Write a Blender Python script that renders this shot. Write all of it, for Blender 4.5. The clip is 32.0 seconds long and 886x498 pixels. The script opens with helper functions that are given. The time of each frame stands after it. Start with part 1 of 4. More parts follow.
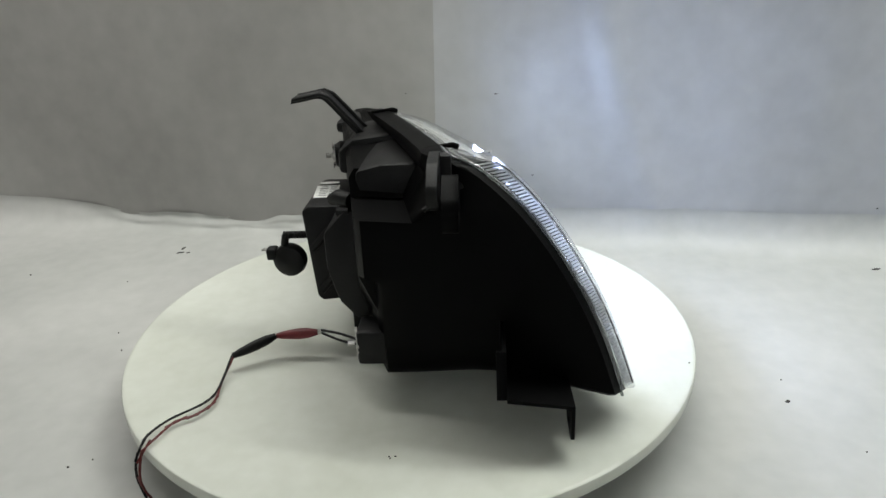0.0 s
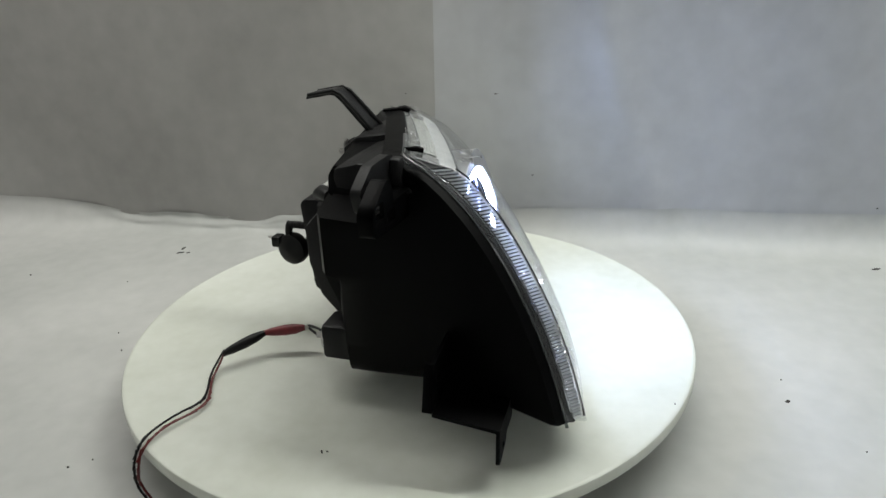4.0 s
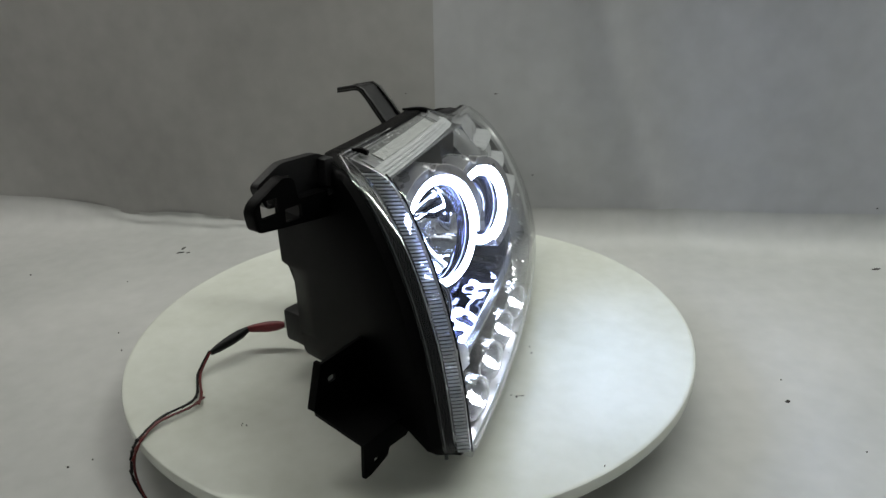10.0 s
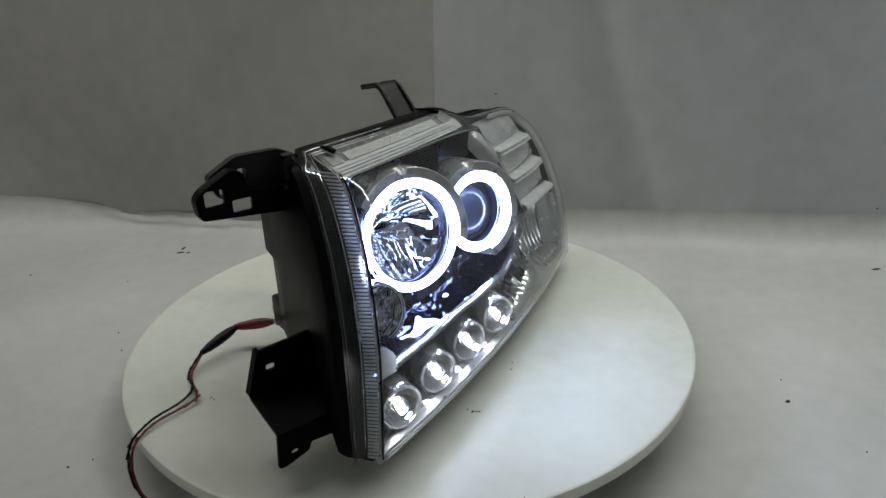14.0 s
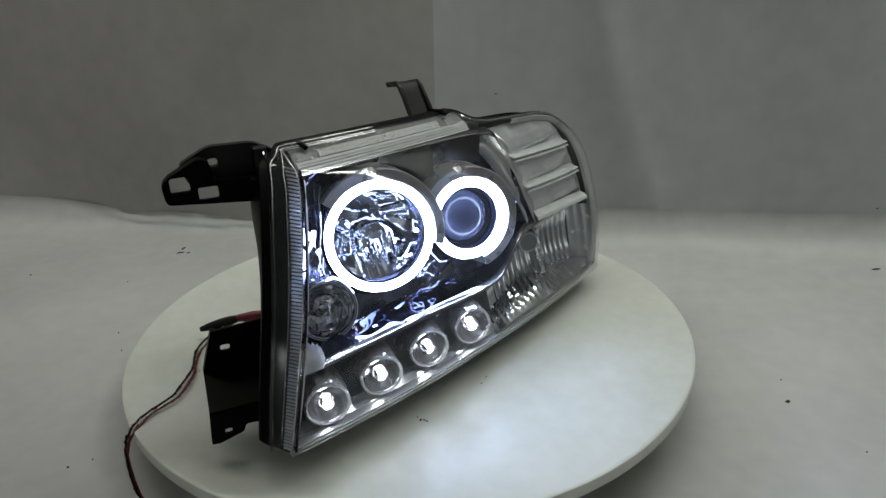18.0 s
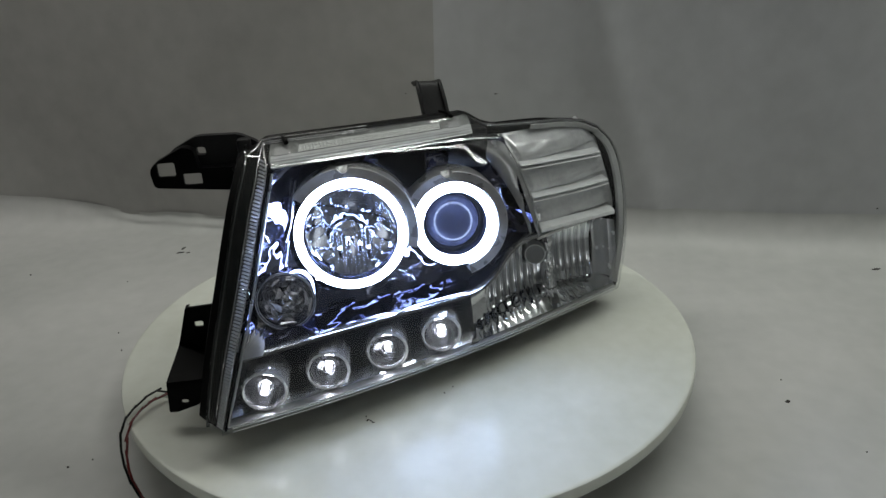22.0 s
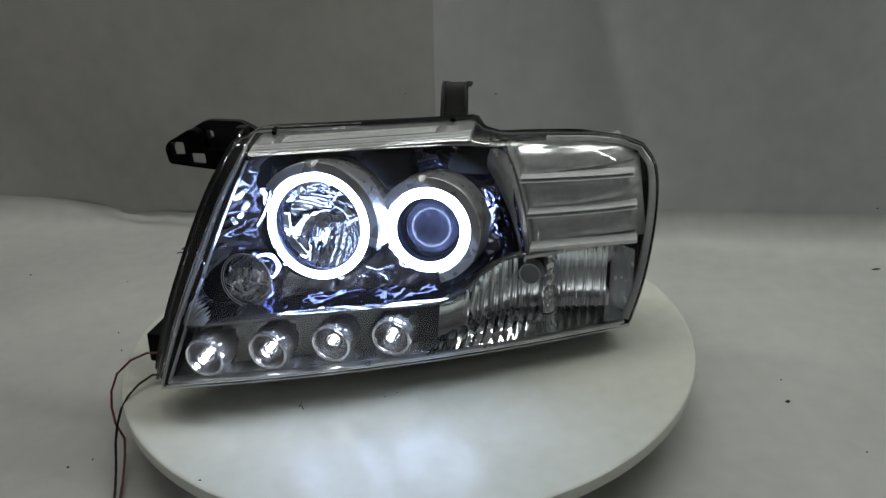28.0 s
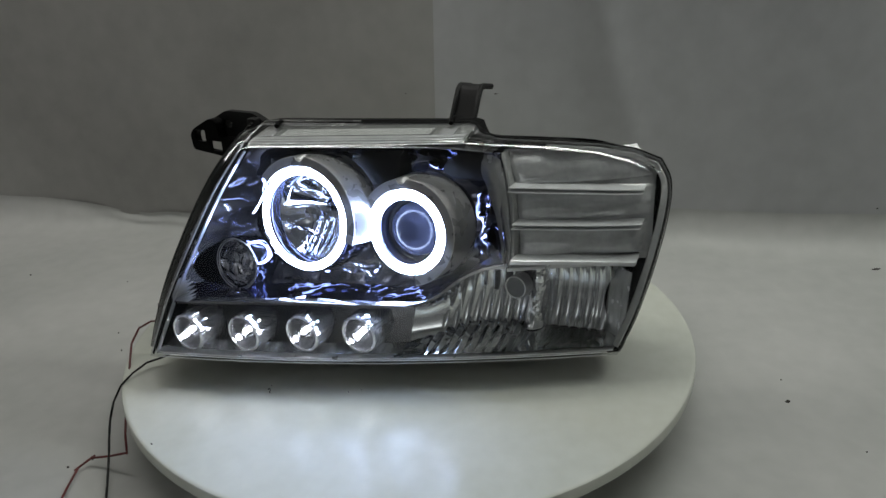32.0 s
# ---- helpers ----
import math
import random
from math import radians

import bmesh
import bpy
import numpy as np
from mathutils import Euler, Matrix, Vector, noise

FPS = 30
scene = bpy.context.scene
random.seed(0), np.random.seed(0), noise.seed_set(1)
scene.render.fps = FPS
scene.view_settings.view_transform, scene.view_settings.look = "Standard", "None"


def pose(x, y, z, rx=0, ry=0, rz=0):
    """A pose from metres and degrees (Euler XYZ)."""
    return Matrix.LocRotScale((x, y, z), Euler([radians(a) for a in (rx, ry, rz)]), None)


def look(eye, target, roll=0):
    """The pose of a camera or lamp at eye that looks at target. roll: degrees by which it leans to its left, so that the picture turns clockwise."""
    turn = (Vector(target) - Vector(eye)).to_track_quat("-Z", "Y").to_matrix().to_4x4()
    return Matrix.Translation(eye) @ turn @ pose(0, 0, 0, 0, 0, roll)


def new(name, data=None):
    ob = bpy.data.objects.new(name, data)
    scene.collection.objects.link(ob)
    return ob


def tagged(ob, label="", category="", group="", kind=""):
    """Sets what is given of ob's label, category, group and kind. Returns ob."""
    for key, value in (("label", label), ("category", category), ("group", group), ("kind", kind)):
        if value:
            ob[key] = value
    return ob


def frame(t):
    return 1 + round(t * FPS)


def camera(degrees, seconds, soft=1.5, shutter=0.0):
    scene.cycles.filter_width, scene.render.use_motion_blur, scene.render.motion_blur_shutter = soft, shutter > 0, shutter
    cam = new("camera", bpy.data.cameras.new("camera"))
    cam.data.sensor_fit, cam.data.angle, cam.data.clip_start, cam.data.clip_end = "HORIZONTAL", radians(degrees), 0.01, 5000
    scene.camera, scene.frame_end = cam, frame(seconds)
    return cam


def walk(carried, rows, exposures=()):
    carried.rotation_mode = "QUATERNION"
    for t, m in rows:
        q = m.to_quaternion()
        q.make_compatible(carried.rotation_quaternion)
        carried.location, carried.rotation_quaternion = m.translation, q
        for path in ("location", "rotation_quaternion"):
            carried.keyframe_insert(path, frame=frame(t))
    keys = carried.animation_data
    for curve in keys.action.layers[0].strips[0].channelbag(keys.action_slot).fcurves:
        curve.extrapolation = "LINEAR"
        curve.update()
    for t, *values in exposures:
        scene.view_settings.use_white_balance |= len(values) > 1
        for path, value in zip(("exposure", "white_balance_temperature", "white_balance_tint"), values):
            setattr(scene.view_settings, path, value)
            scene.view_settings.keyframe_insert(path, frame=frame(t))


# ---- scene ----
# ---- the camera: a phone on a stand, which keeps still ----
cam = camera(67.24, 32.0, soft=1.5)
EYE = (0.0, -0.660, 0.361)
AHEAD = (0.0527, 0.2605, -0.0263)
walk(cam, [(0.0, look(EYE, AHEAD, -2.13)), (32.0, look(EYE, AHEAD, -2.13))],
     exposures=[(0.0, 0.62), (3.0, 0.55), (6.0, 0.33), (9.0, 0.12), (13.0, -0.14), (19.0, -0.34), (25.0, -0.44), (32.0, -0.48)])

# ---- light: a dim room, a strip lamp over the booth, and two added unseen lamps ----
world = bpy.data.worlds.new("world")
scene.world = world
world.use_nodes = True
wnt = world.node_tree
wnt.nodes["Background"].inputs[0].default_value = (0.75, 0.80, 0.82, 1)
wnt.nodes["Background"].inputs[1].default_value = 0.05


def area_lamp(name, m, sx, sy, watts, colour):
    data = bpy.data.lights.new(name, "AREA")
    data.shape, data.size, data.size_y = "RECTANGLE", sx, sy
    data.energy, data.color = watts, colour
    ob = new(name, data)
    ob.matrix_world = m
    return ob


area_lamp("booth_lamp", pose(0.62, 0.14, 1.10, -4, 0, -18), 1.25, 0.05, 7.8, (0.97, 1.0, 0.935))
# second strip, unseen, added to brighten the left side
area_lamp("booth_lamp", pose(-0.66, 0.40, 1.10, -6, 0, -16), 1.25, 0.05, 5.0, (1.0, 0.99, 0.94))
# unseen fill added behind the camera; lights the wall that the chrome reflects
area_lamp("bounce_fill", look((-0.2, -2.06, 1.12), (-0.2, -2.26, 0.86)), 1.2, 0.12, 8.5, (0.97, 1.0, 1.0))

# turn of the table in degrees, time by time
TURN = [(0.0, 84.0), (3.0, 73.28), (6.0, 62.5), (9.0, 51.73), (13.0, 37.35), (16.5, 24.63),
        (19.0, 15.48), (23.0, 0.96), (26.0, -9.8), (29.0, -20.48), (32.0, -31.1)]


# ---- materials ----
def material(name, base, rough=0.5, metal=0.0, vary=0.15, scale=40.0, fine=300.0, bump=0.0, bump_scale=200.0,
             rough_vary=0.1, coat=0.0, spec=0.5, second=None):
    """A principled surface whose colour and gloss vary at two scales."""
    m = bpy.data.materials.new(name)
    m.use_nodes = True
    nt = m.node_tree
    p = nt.nodes["Principled BSDF"]
    tc = nt.nodes.new("ShaderNodeTexCoord")
    n1 = nt.nodes.new("ShaderNodeTexNoise")
    n1.inputs["Scale"].default_value, n1.inputs["Detail"].default_value = scale, 4
    n2 = nt.nodes.new("ShaderNodeTexNoise")
    n2.inputs["Scale"].default_value, n2.inputs["Detail"].default_value = fine, 2
    for n in (n1, n2):
        nt.links.new(tc.outputs["Object"], n.inputs["Vector"])
    add = nt.nodes.new("ShaderNodeMath")
    add.operation = "MULTIPLY_ADD"
    add.inputs[1].default_value = 0.35
    nt.links.new(n2.outputs["Fac"], add.inputs[0])
    nt.links.new(n1.outputs["Fac"], add.inputs[2])
    ramp = nt.nodes.new("ShaderNodeValToRGB")
    lo = [max(0.0, c * (1 - vary)) for c in base]
    hi = list(second) if second else [min(1.0, c * (1 + vary)) for c in base]
    ramp.color_ramp.elements[0].position, ramp.color_ramp.elements[1].position = 0.45, 0.9
    ramp.color_ramp.elements[0].color, ramp.color_ramp.elements[1].color = (*lo, 1), (*hi, 1)
    nt.links.new(add.outputs[0], ramp.inputs["Fac"])
    nt.links.new(ramp.outputs["Color"], p.inputs["Base Color"])
    rr = nt.nodes.new("ShaderNodeMapRange")
    rr.inputs["To Min"].default_value = max(0.0, rough - rough_vary)
    rr.inputs["To Max"].default_value = min(1.0, rough + rough_vary)
    nt.links.new(n1.outputs["Fac"], rr.inputs["Value"])
    nt.links.new(rr.outputs["Result"], p.inputs["Roughness"])
    p.inputs["Metallic"].default_value = metal
    p.inputs["Coat Weight"].default_value = coat
    p.inputs["Specular IOR Level"].default_value = spec
    if bump:
        n3 = nt.nodes.new("ShaderNodeTexNoise")
        n3.inputs["Scale"].default_value, n3.inputs["Detail"].default_value = bump_scale, 3
        nt.links.new(tc.outputs["Object"], n3.inputs["Vector"])
        b = nt.nodes.new("ShaderNodeBump")
        b.inputs["Strength"].default_value, b.inputs["Distance"].default_value = bump, 0.002
        nt.links.new(n3.outputs["Fac"], b.inputs["Height"])
        nt.links.new(b.outputs["Normal"], p.inputs["Normal"])
    return m


def glow(name, colour, strength):
    m = bpy.data.materials.new(name)
    m.use_nodes = True
    p = m.node_tree.nodes["Principled BSDF"]
    p.inputs["Base Color"].default_value = (0.8, 0.8, 0.8, 1)
    p.inputs["Emission Color"].default_value = (*colour, 1)
    p.inputs["Emission Strength"].default_value = strength
    return m


def clear(name, tint=(0.96, 0.97, 0.97), gloss=0.05, rough=0.03, haze=0.0):
    """Thin clear moulding: light goes straight through, gloss rises at grazing angles."""
    m = bpy.data.materials.new(name)
    m.use_nodes = True
    nt = m.node_tree
    nt.nodes.remove(nt.nodes["Principled BSDF"])
    out = nt.nodes["Material Output"]
    tr = nt.nodes.new("ShaderNodeBsdfTransparent")
    tr.inputs[0].default_value = (*tint, 1)
    gl = nt.nodes.new("ShaderNodeBsdfGlossy")
    gl.inputs["Roughness"].default_value = rough
    lw = nt.nodes.new("ShaderNodeLayerWeight")
    lw.inputs["Blend"].default_value = 0.5
    steep = nt.nodes.new("ShaderNodeMath")
    steep.operation = "POWER"
    steep.inputs[1].default_value = 4.6
    ad = nt.nodes.new("ShaderNodeMath")
    ad.operation = "MULTIPLY_ADD"
    ad.inputs[1].default_value, ad.inputs[2].default_value = 1 - gloss, gloss
    ad.use_clamp = True
    nt.links.new(lw.outputs["Facing"], steep.inputs[0])
    nt.links.new(steep.outputs[0], ad.inputs[0])
    mix = nt.nodes.new("ShaderNodeMixShader")
    nt.links.new(ad.outputs[0], mix.inputs[0])
    nt.links.new(tr.outputs[0], mix.inputs[1])
    nt.links.new(gl.outputs[0], mix.inputs[2])
    last = mix
    if haze:
        di = nt.nodes.new("ShaderNodeBsdfTranslucent")
        df = nt.nodes.new("ShaderNodeBsdfDiffuse")
        for n in (di, df):
            n.inputs["Color"].default_value = (0.9, 0.92, 0.95, 1)
        both = nt.nodes.new("ShaderNodeMixShader")
        both.inputs[0].default_value = 0.5
        nt.links.new(di.outputs[0], both.inputs[1])
        nt.links.new(df.outputs[0], both.inputs[2])
        last = nt.nodes.new("ShaderNodeMixShader")
        last.inputs[0].default_value = haze
        nt.links.new(mix.outputs[0], last.inputs[1])
        nt.links.new(both.outputs[0], last.inputs[2])
    nt.links.new(last.outputs[0], out.inputs["Surface"])
    return m


SHEET = material("white_sheet", (0.492, 0.503, 0.482), 0.5, vary=0.10, scale=3.5, fine=40, bump=0.25, bump_scale=9, second=(0.578, 0.576, 0.560))
WALLSHEET = material("wall_sheet", (0.485, 0.49, 0.50), 0.34, vary=0.14, scale=2.5, fine=30, bump=0.2, bump_scale=6, second=(0.565, 0.57, 0.58))
# darker and warmer than the right sheet, partly to offset strong lamp light there
WALLSHEET_LEFT = material("left_wall_sheet", (0.385, 0.376, 0.358), 0.42, vary=0.16, scale=2.5, fine=30, bump=0.2, bump_scale=6, second=(0.455, 0.446, 0.43))
ROOM = material("workshop_wall", (0.46, 0.46, 0.45), 0.8, vary=0.2, scale=2, fine=20)
DISC = material("gloss_white_disc", (0.67, 0.69, 0.61), 0.215, vary=0.05, scale=6, fine=60, rough_vary=0.05, second=(0.76, 0.78, 0.72), spec=0.17)
BASE = material("dark_base", (0.06, 0.06, 0.06), 0.6)
BLACK = material("black_plastic", (0.0016, 0.0016, 0.0018), 0.42, vary=0.3, scale=30, fine=500, bump=0.12, bump_scale=900, rough_vary=0.08, spec=0.055)
# paler copy of BLACK: parts meant to look lit get their tone from it
BLACKPALE = material("paler_black_plastic", (0.0105, 0.0105, 0.011), 0.44, vary=0.3, scale=30, fine=400, bump=0.15, bump_scale=700, spec=0.19)
DARKCHROME = material("smoked_chrome", (0.145, 0.152, 0.215), 0.03, 1.0, vary=0.25, scale=25, fine=120, rough_vary=0.02)
BOWL = material("reflector_chrome", (0.66, 0.68, 0.74), 0.04, 1.0, vary=0.12, scale=40, fine=200, rough_vary=0.02)
RIDGE_GREY = material("ridge_grey", (0.30, 0.30, 0.31), 0.14, 0.9, vary=0.15, scale=60, fine=300)
FROST = material("frosted_tray", (0.20, 0.205, 0.20), 0.25, vary=0.12, scale=90, fine=500, bump=0.3, bump_scale=600)
CHROME = material("chrome", (0.80, 0.81, 0.82), 0.10, 0.7, vary=0.08, scale=40, fine=200, rough_vary=0.04)
SATIN = material("satin_chrome", (0.58, 0.58, 0.59), 0.26, 0.6, vary=0.15, scale=60, fine=300, rough_vary=0.06)
GREYCHROME = material("grey_chrome", (0.76, 0.77, 0.79), 0.05, 1.0, vary=0.12, scale=60, fine=300, rough_vary=0.03)
PANEL = material("grey_panel", (0.075, 0.075, 0.08), 0.14, 0.8, vary=0.15, scale=60, fine=300)
WINDOW = material("smoked_window", (0.20, 0.20, 0.21), 0.30, 0.0, vary=0.15, scale=60, fine=300)
SILVER = material("silver_trim", (0.55, 0.55, 0.56), 0.3, 0.9, vary=0.1, scale=60, fine=300)
RIBGREY = clear("ribbed_reflector", (0.90, 0.91, 0.92), 0.05, 0.12, haze=0.55)
GROOVE = clear("groove_shade", (0.10, 0.10, 0.11), 0.03, 0.2, haze=0.02)
BRIGHT = material("bright_silver", (0.86, 0.87, 0.88), 0.16, 0.25, vary=0.1, scale=90, fine=500)
# the lens's haze is a faint white scatter put in for the rings' glare
LENS = clear("clear_lens", gloss=0.04, haze=0.005)
LENSWALL = clear("lens_wall_moulding", gloss=0.06, rough=0.05, haze=0.09)
BEAD = clear("clear_bead", (0.55, 0.57, 0.57), 0.06, 0.05)
COLLAR = material("collar_chrome", (0.50, 0.51, 0.53), 0.12, 0.88, vary=0.2, scale=50, fine=250, rough_vary=0.04)
COLLARGREY = material("grey_collar", (0.36, 0.36, 0.37), 0.28, 0.5, vary=0.15, scale=60, fine=300, rough_vary=0.05)
PROJECTOR = material("coated_projector_glass", (0.022, 0.024, 0.040), 0.12, 0.0, vary=0.5, scale=120, fine=400, rough_vary=0.03, coat=0.0, spec=0.17)
CLEAREDGE = material("clear_moulded_edge", (0.44, 0.445, 0.44), 0.22, 0.15, vary=0.15, scale=50, fine=250)
HATCHED = material("hatched_bar", (0.90, 0.91, 0.89), 0.3, 0.0, vary=0.08, scale=250, fine=900, bump=0.4, bump_scale=700)
FLANGE = clear("clear_flange", (0.86, 0.88, 0.88), 0.08, 0.06)
DOME = clear("led_dome_glass", (0.95, 0.95, 0.97), 0.03, 0.02)
RING = glow("ring_glow", (0.51, 0.65, 1.0), 64.0)
LED = glow("led_glow", (0.90, 0.94, 1.0), 42.0)
REDRUB = material("red_rubber", (0.15, 0.009, 0.014), 0.45, vary=0.25, scale=120, fine=500)
BLACKRUB = material("black_rubber", (0.004, 0.004, 0.004), 0.5, spec=0.25)
REDWIRE = material("red_wire", (0.12, 0.010, 0.010), 0.4, scale=100)
STEEL = material("steel", (0.55, 0.54, 0.52), 0.3, 1.0, vary=0.2, scale=200)
WHITEPLAST = material("white_plastic", (0.70, 0.69, 0.66), 0.45)
PAPER = material("label_paper", (0.75, 0.75, 0.73), 0.6, vary=0.06)
INK = material("label_ink", (0.03, 0.03, 0.03), 0.6)
# pale chrome for the highlights that are modelled onto the bezel
GLINT = material("painted_glint", (0.72, 0.74, 0.80), 0.08, 0.75, vary=0.2, scale=120, fine=500, rough_vary=0.04)
SPECK = material("dark_speck", (0.03, 0.025, 0.02), 0.8)


# ---- building helpers ----
def part(name, bm, mat, parent=None, label="", sharp=35, smooth=True):
    me = bpy.data.meshes.new(name)
    bmesh.ops.recalc_face_normals(bm, faces=bm.faces)
    bm.to_mesh(me)
    bm.free()
    if smooth:
        me.polygons.foreach_set("use_smooth", [True] * len(me.polygons))
        me.set_sharp_from_angle(angle=radians(sharp))
    me.materials.append(mat)
    ob = new(name, me)
    ob.parent = parent
    return tagged(ob, label) if label else ob


def thing(name, label, category, group="", kind=""):
    return tagged(new(name), label, category, group, kind)


def grid(f, nu, nv, wrap=False):
    """A sheet of quads over f(u, v), u and v from 0 to 1."""
    bm = bmesh.new()
    cols = nu if wrap else nu + 1
    vs = [[bm.verts.new(f(i / nu, j / nv)) for i in range(cols)] for j in range(nv + 1)]
    for j in range(nv):
        for i in range(nu):
            k = (i + 1) % cols
            bm.faces.new((vs[j][i], vs[j][k], vs[j + 1][k], vs[j + 1][i]))
    return bm


def slab(f, nu, nv, back):
    """A sheet over f with a thickness, set back by the vector back."""
    bm = grid(f, nu, nv)
    got = bmesh.ops.extrude_face_region(bm, geom=bm.faces[:])
    bmesh.ops.translate(bm, vec=back, verts=[g for g in got["geom"] if isinstance(g, bmesh.types.BMVert)])
    return bm


def box(bm, cx, cy, cz, sx, sy, sz, m=None, bevel=0.0):
    t = Matrix.Translation((cx, cy, cz))
    got = bmesh.ops.create_cube(bm, size=1.0, matrix=(m or Matrix()) @ t @ Matrix.Diagonal((sx, sy, sz, 1)))
    if bevel:
        es = list({e for v in got["verts"] for e in v.link_edges})
        bmesh.ops.bevel(bm, geom=es, offset=bevel, segments=2, affect="EDGES", profile=0.5)
    return bm


def boxed(*a, **k):
    return box(bmesh.new(), *a, **k)


def axis_frame(at, ahead, up=(0, 0, 1)):
    """A frame at a place whose z axis points ahead."""
    z = Vector(ahead).normalized()
    x = Vector(up).cross(z)
    x = x.normalized() if x.length > 1e-6 else Vector((1, 0, 0))
    y = z.cross(x)
    m = Matrix((x, y, z)).transposed().to_4x4()
    m.translation = at
    return m


def lathe(profile, m, seg=40, shape=None, closed=False, bm=None):
    """Turns (radius, height) points about m's z axis. shape(angle, radius, height) may alter the radius."""
    bm = bm or bmesh.new()
    rows = []
    for r, h in profile:
        row = []
        for i in range(seg):
            a = 2 * math.pi * i / seg
            q = shape(a, r, h) if shape else r
            row.append(bm.verts.new(m @ Vector((q * math.cos(a), q * math.sin(a), h))))
        rows.append(row)
    pairs = list(zip(rows, rows[1:])) + ([(rows[-1], rows[0])] if closed else [])
    for a, b in pairs:
        for i in range(seg):
            k = (i + 1) % seg
            bm.faces.new((a[i], a[k], b[k], b[i]))
    if not closed:
        if profile[0][0] > 1e-5:
            bm.faces.new(rows[0][::-1])
        if profile[-1][0] > 1e-5:
            bm.faces.new(rows[-1])
    return bm


def open_lathe(profile, m, seg=40, shape=None):
    bm = bmesh.new()
    rows = []
    for r, h in profile:
        rows.append([bm.verts.new(m @ Vector(((shape(2 * math.pi * i / seg, r, h) if shape else r) * math.cos(2 * math.pi * i / seg),
                                              (shape(2 * math.pi * i / seg, r, h) if shape else r) * math.sin(2 * math.pi * i / seg), h)))
                     for i in range(seg)])
    for a, b in zip(rows, rows[1:]):
        for i in range(seg):
            k = (i + 1) % seg
            bm.faces.new((a[i], a[k], b[k], b[i]))
    return bm


def tube(points, radius, seg=8, bm=None):
    """A round rod along points, with closed ends."""
    bm = bm or bmesh.new()
    pts = [Vector(p) for p in points]
    rows = []
    x = None
    for i, p in enumerate(pts):
        d = (pts[min(i + 1, len(pts) - 1)] - pts[max(i - 1, 0)]).normalized()
        if x is None:
            x = d.orthogonal().normalized()
        x = (x - d * x.dot(d)).normalized()
        y = d.cross(x)
        r = radius[i] if isinstance(radius, (list, tuple)) else radius
        rows.append([bm.verts.new(p + r * (math.cos(2 * math.pi * k / seg) * x + math.sin(2 * math.pi * k / seg) * y)) for k in range(seg)])
    for a, b in zip(rows, rows[1:]):
        for k in range(seg):
            bm.faces.new((a[k], a[(k + 1) % seg], b[(k + 1) % seg], b[k]))
    bm.faces.new(rows[0][::-1])
    bm.faces.new(rows[-1])
    return bm


def plate(outline, holes, m, thick, bevel=0.0):
    """A flat plate in m's xy plane with holes right through it."""
    bm = bmesh.new()
    edges = []
    for loop in (outline, *holes):
        vs = [bm.verts.new((*p, 0)) for p in loop]
        edges += [bm.edges.new((vs[i], vs[(i + 1) % len(vs)])) for i in range(len(vs))]
    bmesh.ops.triangle_fill(bm, use_beauty=True, edges=edges)
    got = bmesh.ops.extrude_face_region(bm, geom=bm.faces[:])
    bmesh.ops.translate(bm, vec=(0, 0, thick), verts=[g for g in got["geom"] if isinstance(g, bmesh.types.BMVert)])
    bm.transform(m)
    return bm


def rounded(points, r, n=4):
    """The outline with its corners rounded."""
    out = []
    k = len(points)
    for i in range(k):
        p0, p, p1 = (Vector((*points[j % k], 0)) for j in (i - 1, i, i + 1))
        a, b = (p0 - p), (p1 - p)
        d = min(r, a.length * 0.45, b.length * 0.45)
        a, b = p + a.normalized() * d, p + b.normalized() * d
        for s in range(n + 1):
            t = s / n
            q = a * (1 - t) ** 2 + p * 2 * t * (1 - t) + b * t * t
            out.append((q.x, q.y))
    return out


def spline(points, x):
    """A smooth curve through (x, y) points, read at x."""
    xs, ys = [p[0] for p in points], [p[1] for p in points]
    n = len(xs)
    if x <= xs[0]:
        return ys[0]
    if x >= xs[-1]:
        return ys[-1]
    i = max(k for k in range(n - 1) if xs[k] <= x)
    d = [(ys[min(k + 1, n - 1)] - ys[max(k - 1, 0)]) / (xs[min(k + 1, n - 1)] - xs[max(k - 1, 0)]) for k in range(n)]
    h = xs[i + 1] - xs[i]
    s = (x - xs[i]) / h
    return ((2 * s ** 3 - 3 * s ** 2 + 1) * ys[i] + (s ** 3 - 2 * s ** 2 + s) * h * d[i]
            + (-2 * s ** 3 + 3 * s ** 2) * ys[i + 1] + (s ** 3 - s ** 2) * h * d[i + 1])


def along(points, u):
    """The place at u (0 to 1 of the length) on a smooth path through points of two or three coordinates."""
    s = [0.0]
    for a, b in zip(points, points[1:]):
        s.append(s[-1] + math.dist(a, b))
    return tuple(spline([(k / s[-1], p[c]) for k, p in zip(s, points)], u) for c in range(len(points[0])))


# ---- the booth ----
FLOOR_Z = -0.05


def wall_y(x):
    """Where the back sheet stands, for each x."""
    return 0.385 - 0.245 * x


def wall_sheet(x, z):
    y = wall_y(x) + 0.006
    # soft upright folds, one sharp fold near the middle, a slanting crease
    y += 0.010 * noise.noise((x * 4.2, z * 0.7, 5.0)) + 0.004 * noise.noise((x * 13, z * 1.1, 2.0))
    edge = x - 0.055 - 0.02 * z
    y += 0.010 * math.exp(-abs(edge) * 9) * min(1, max(0, (z - 0.12) * 4))
    crease = x - (0.335 - 0.30 * (z - 0.15) + 0.25 * (z - 0.15) ** 2)
    y -= 0.008 * math.exp(-(crease * 40) ** 2)
    return y


def floor_height(x, y):
    folds = 0.0025 * noise.noise((x * 5, y * 4, 0.3)) + 0.0016 * noise.noise((x * 16 + 3, y * 7, 1.3))
    return FLOOR_Z + folds * min(1, max(0, (math.hypot(x, y) - 0.15) * 20))


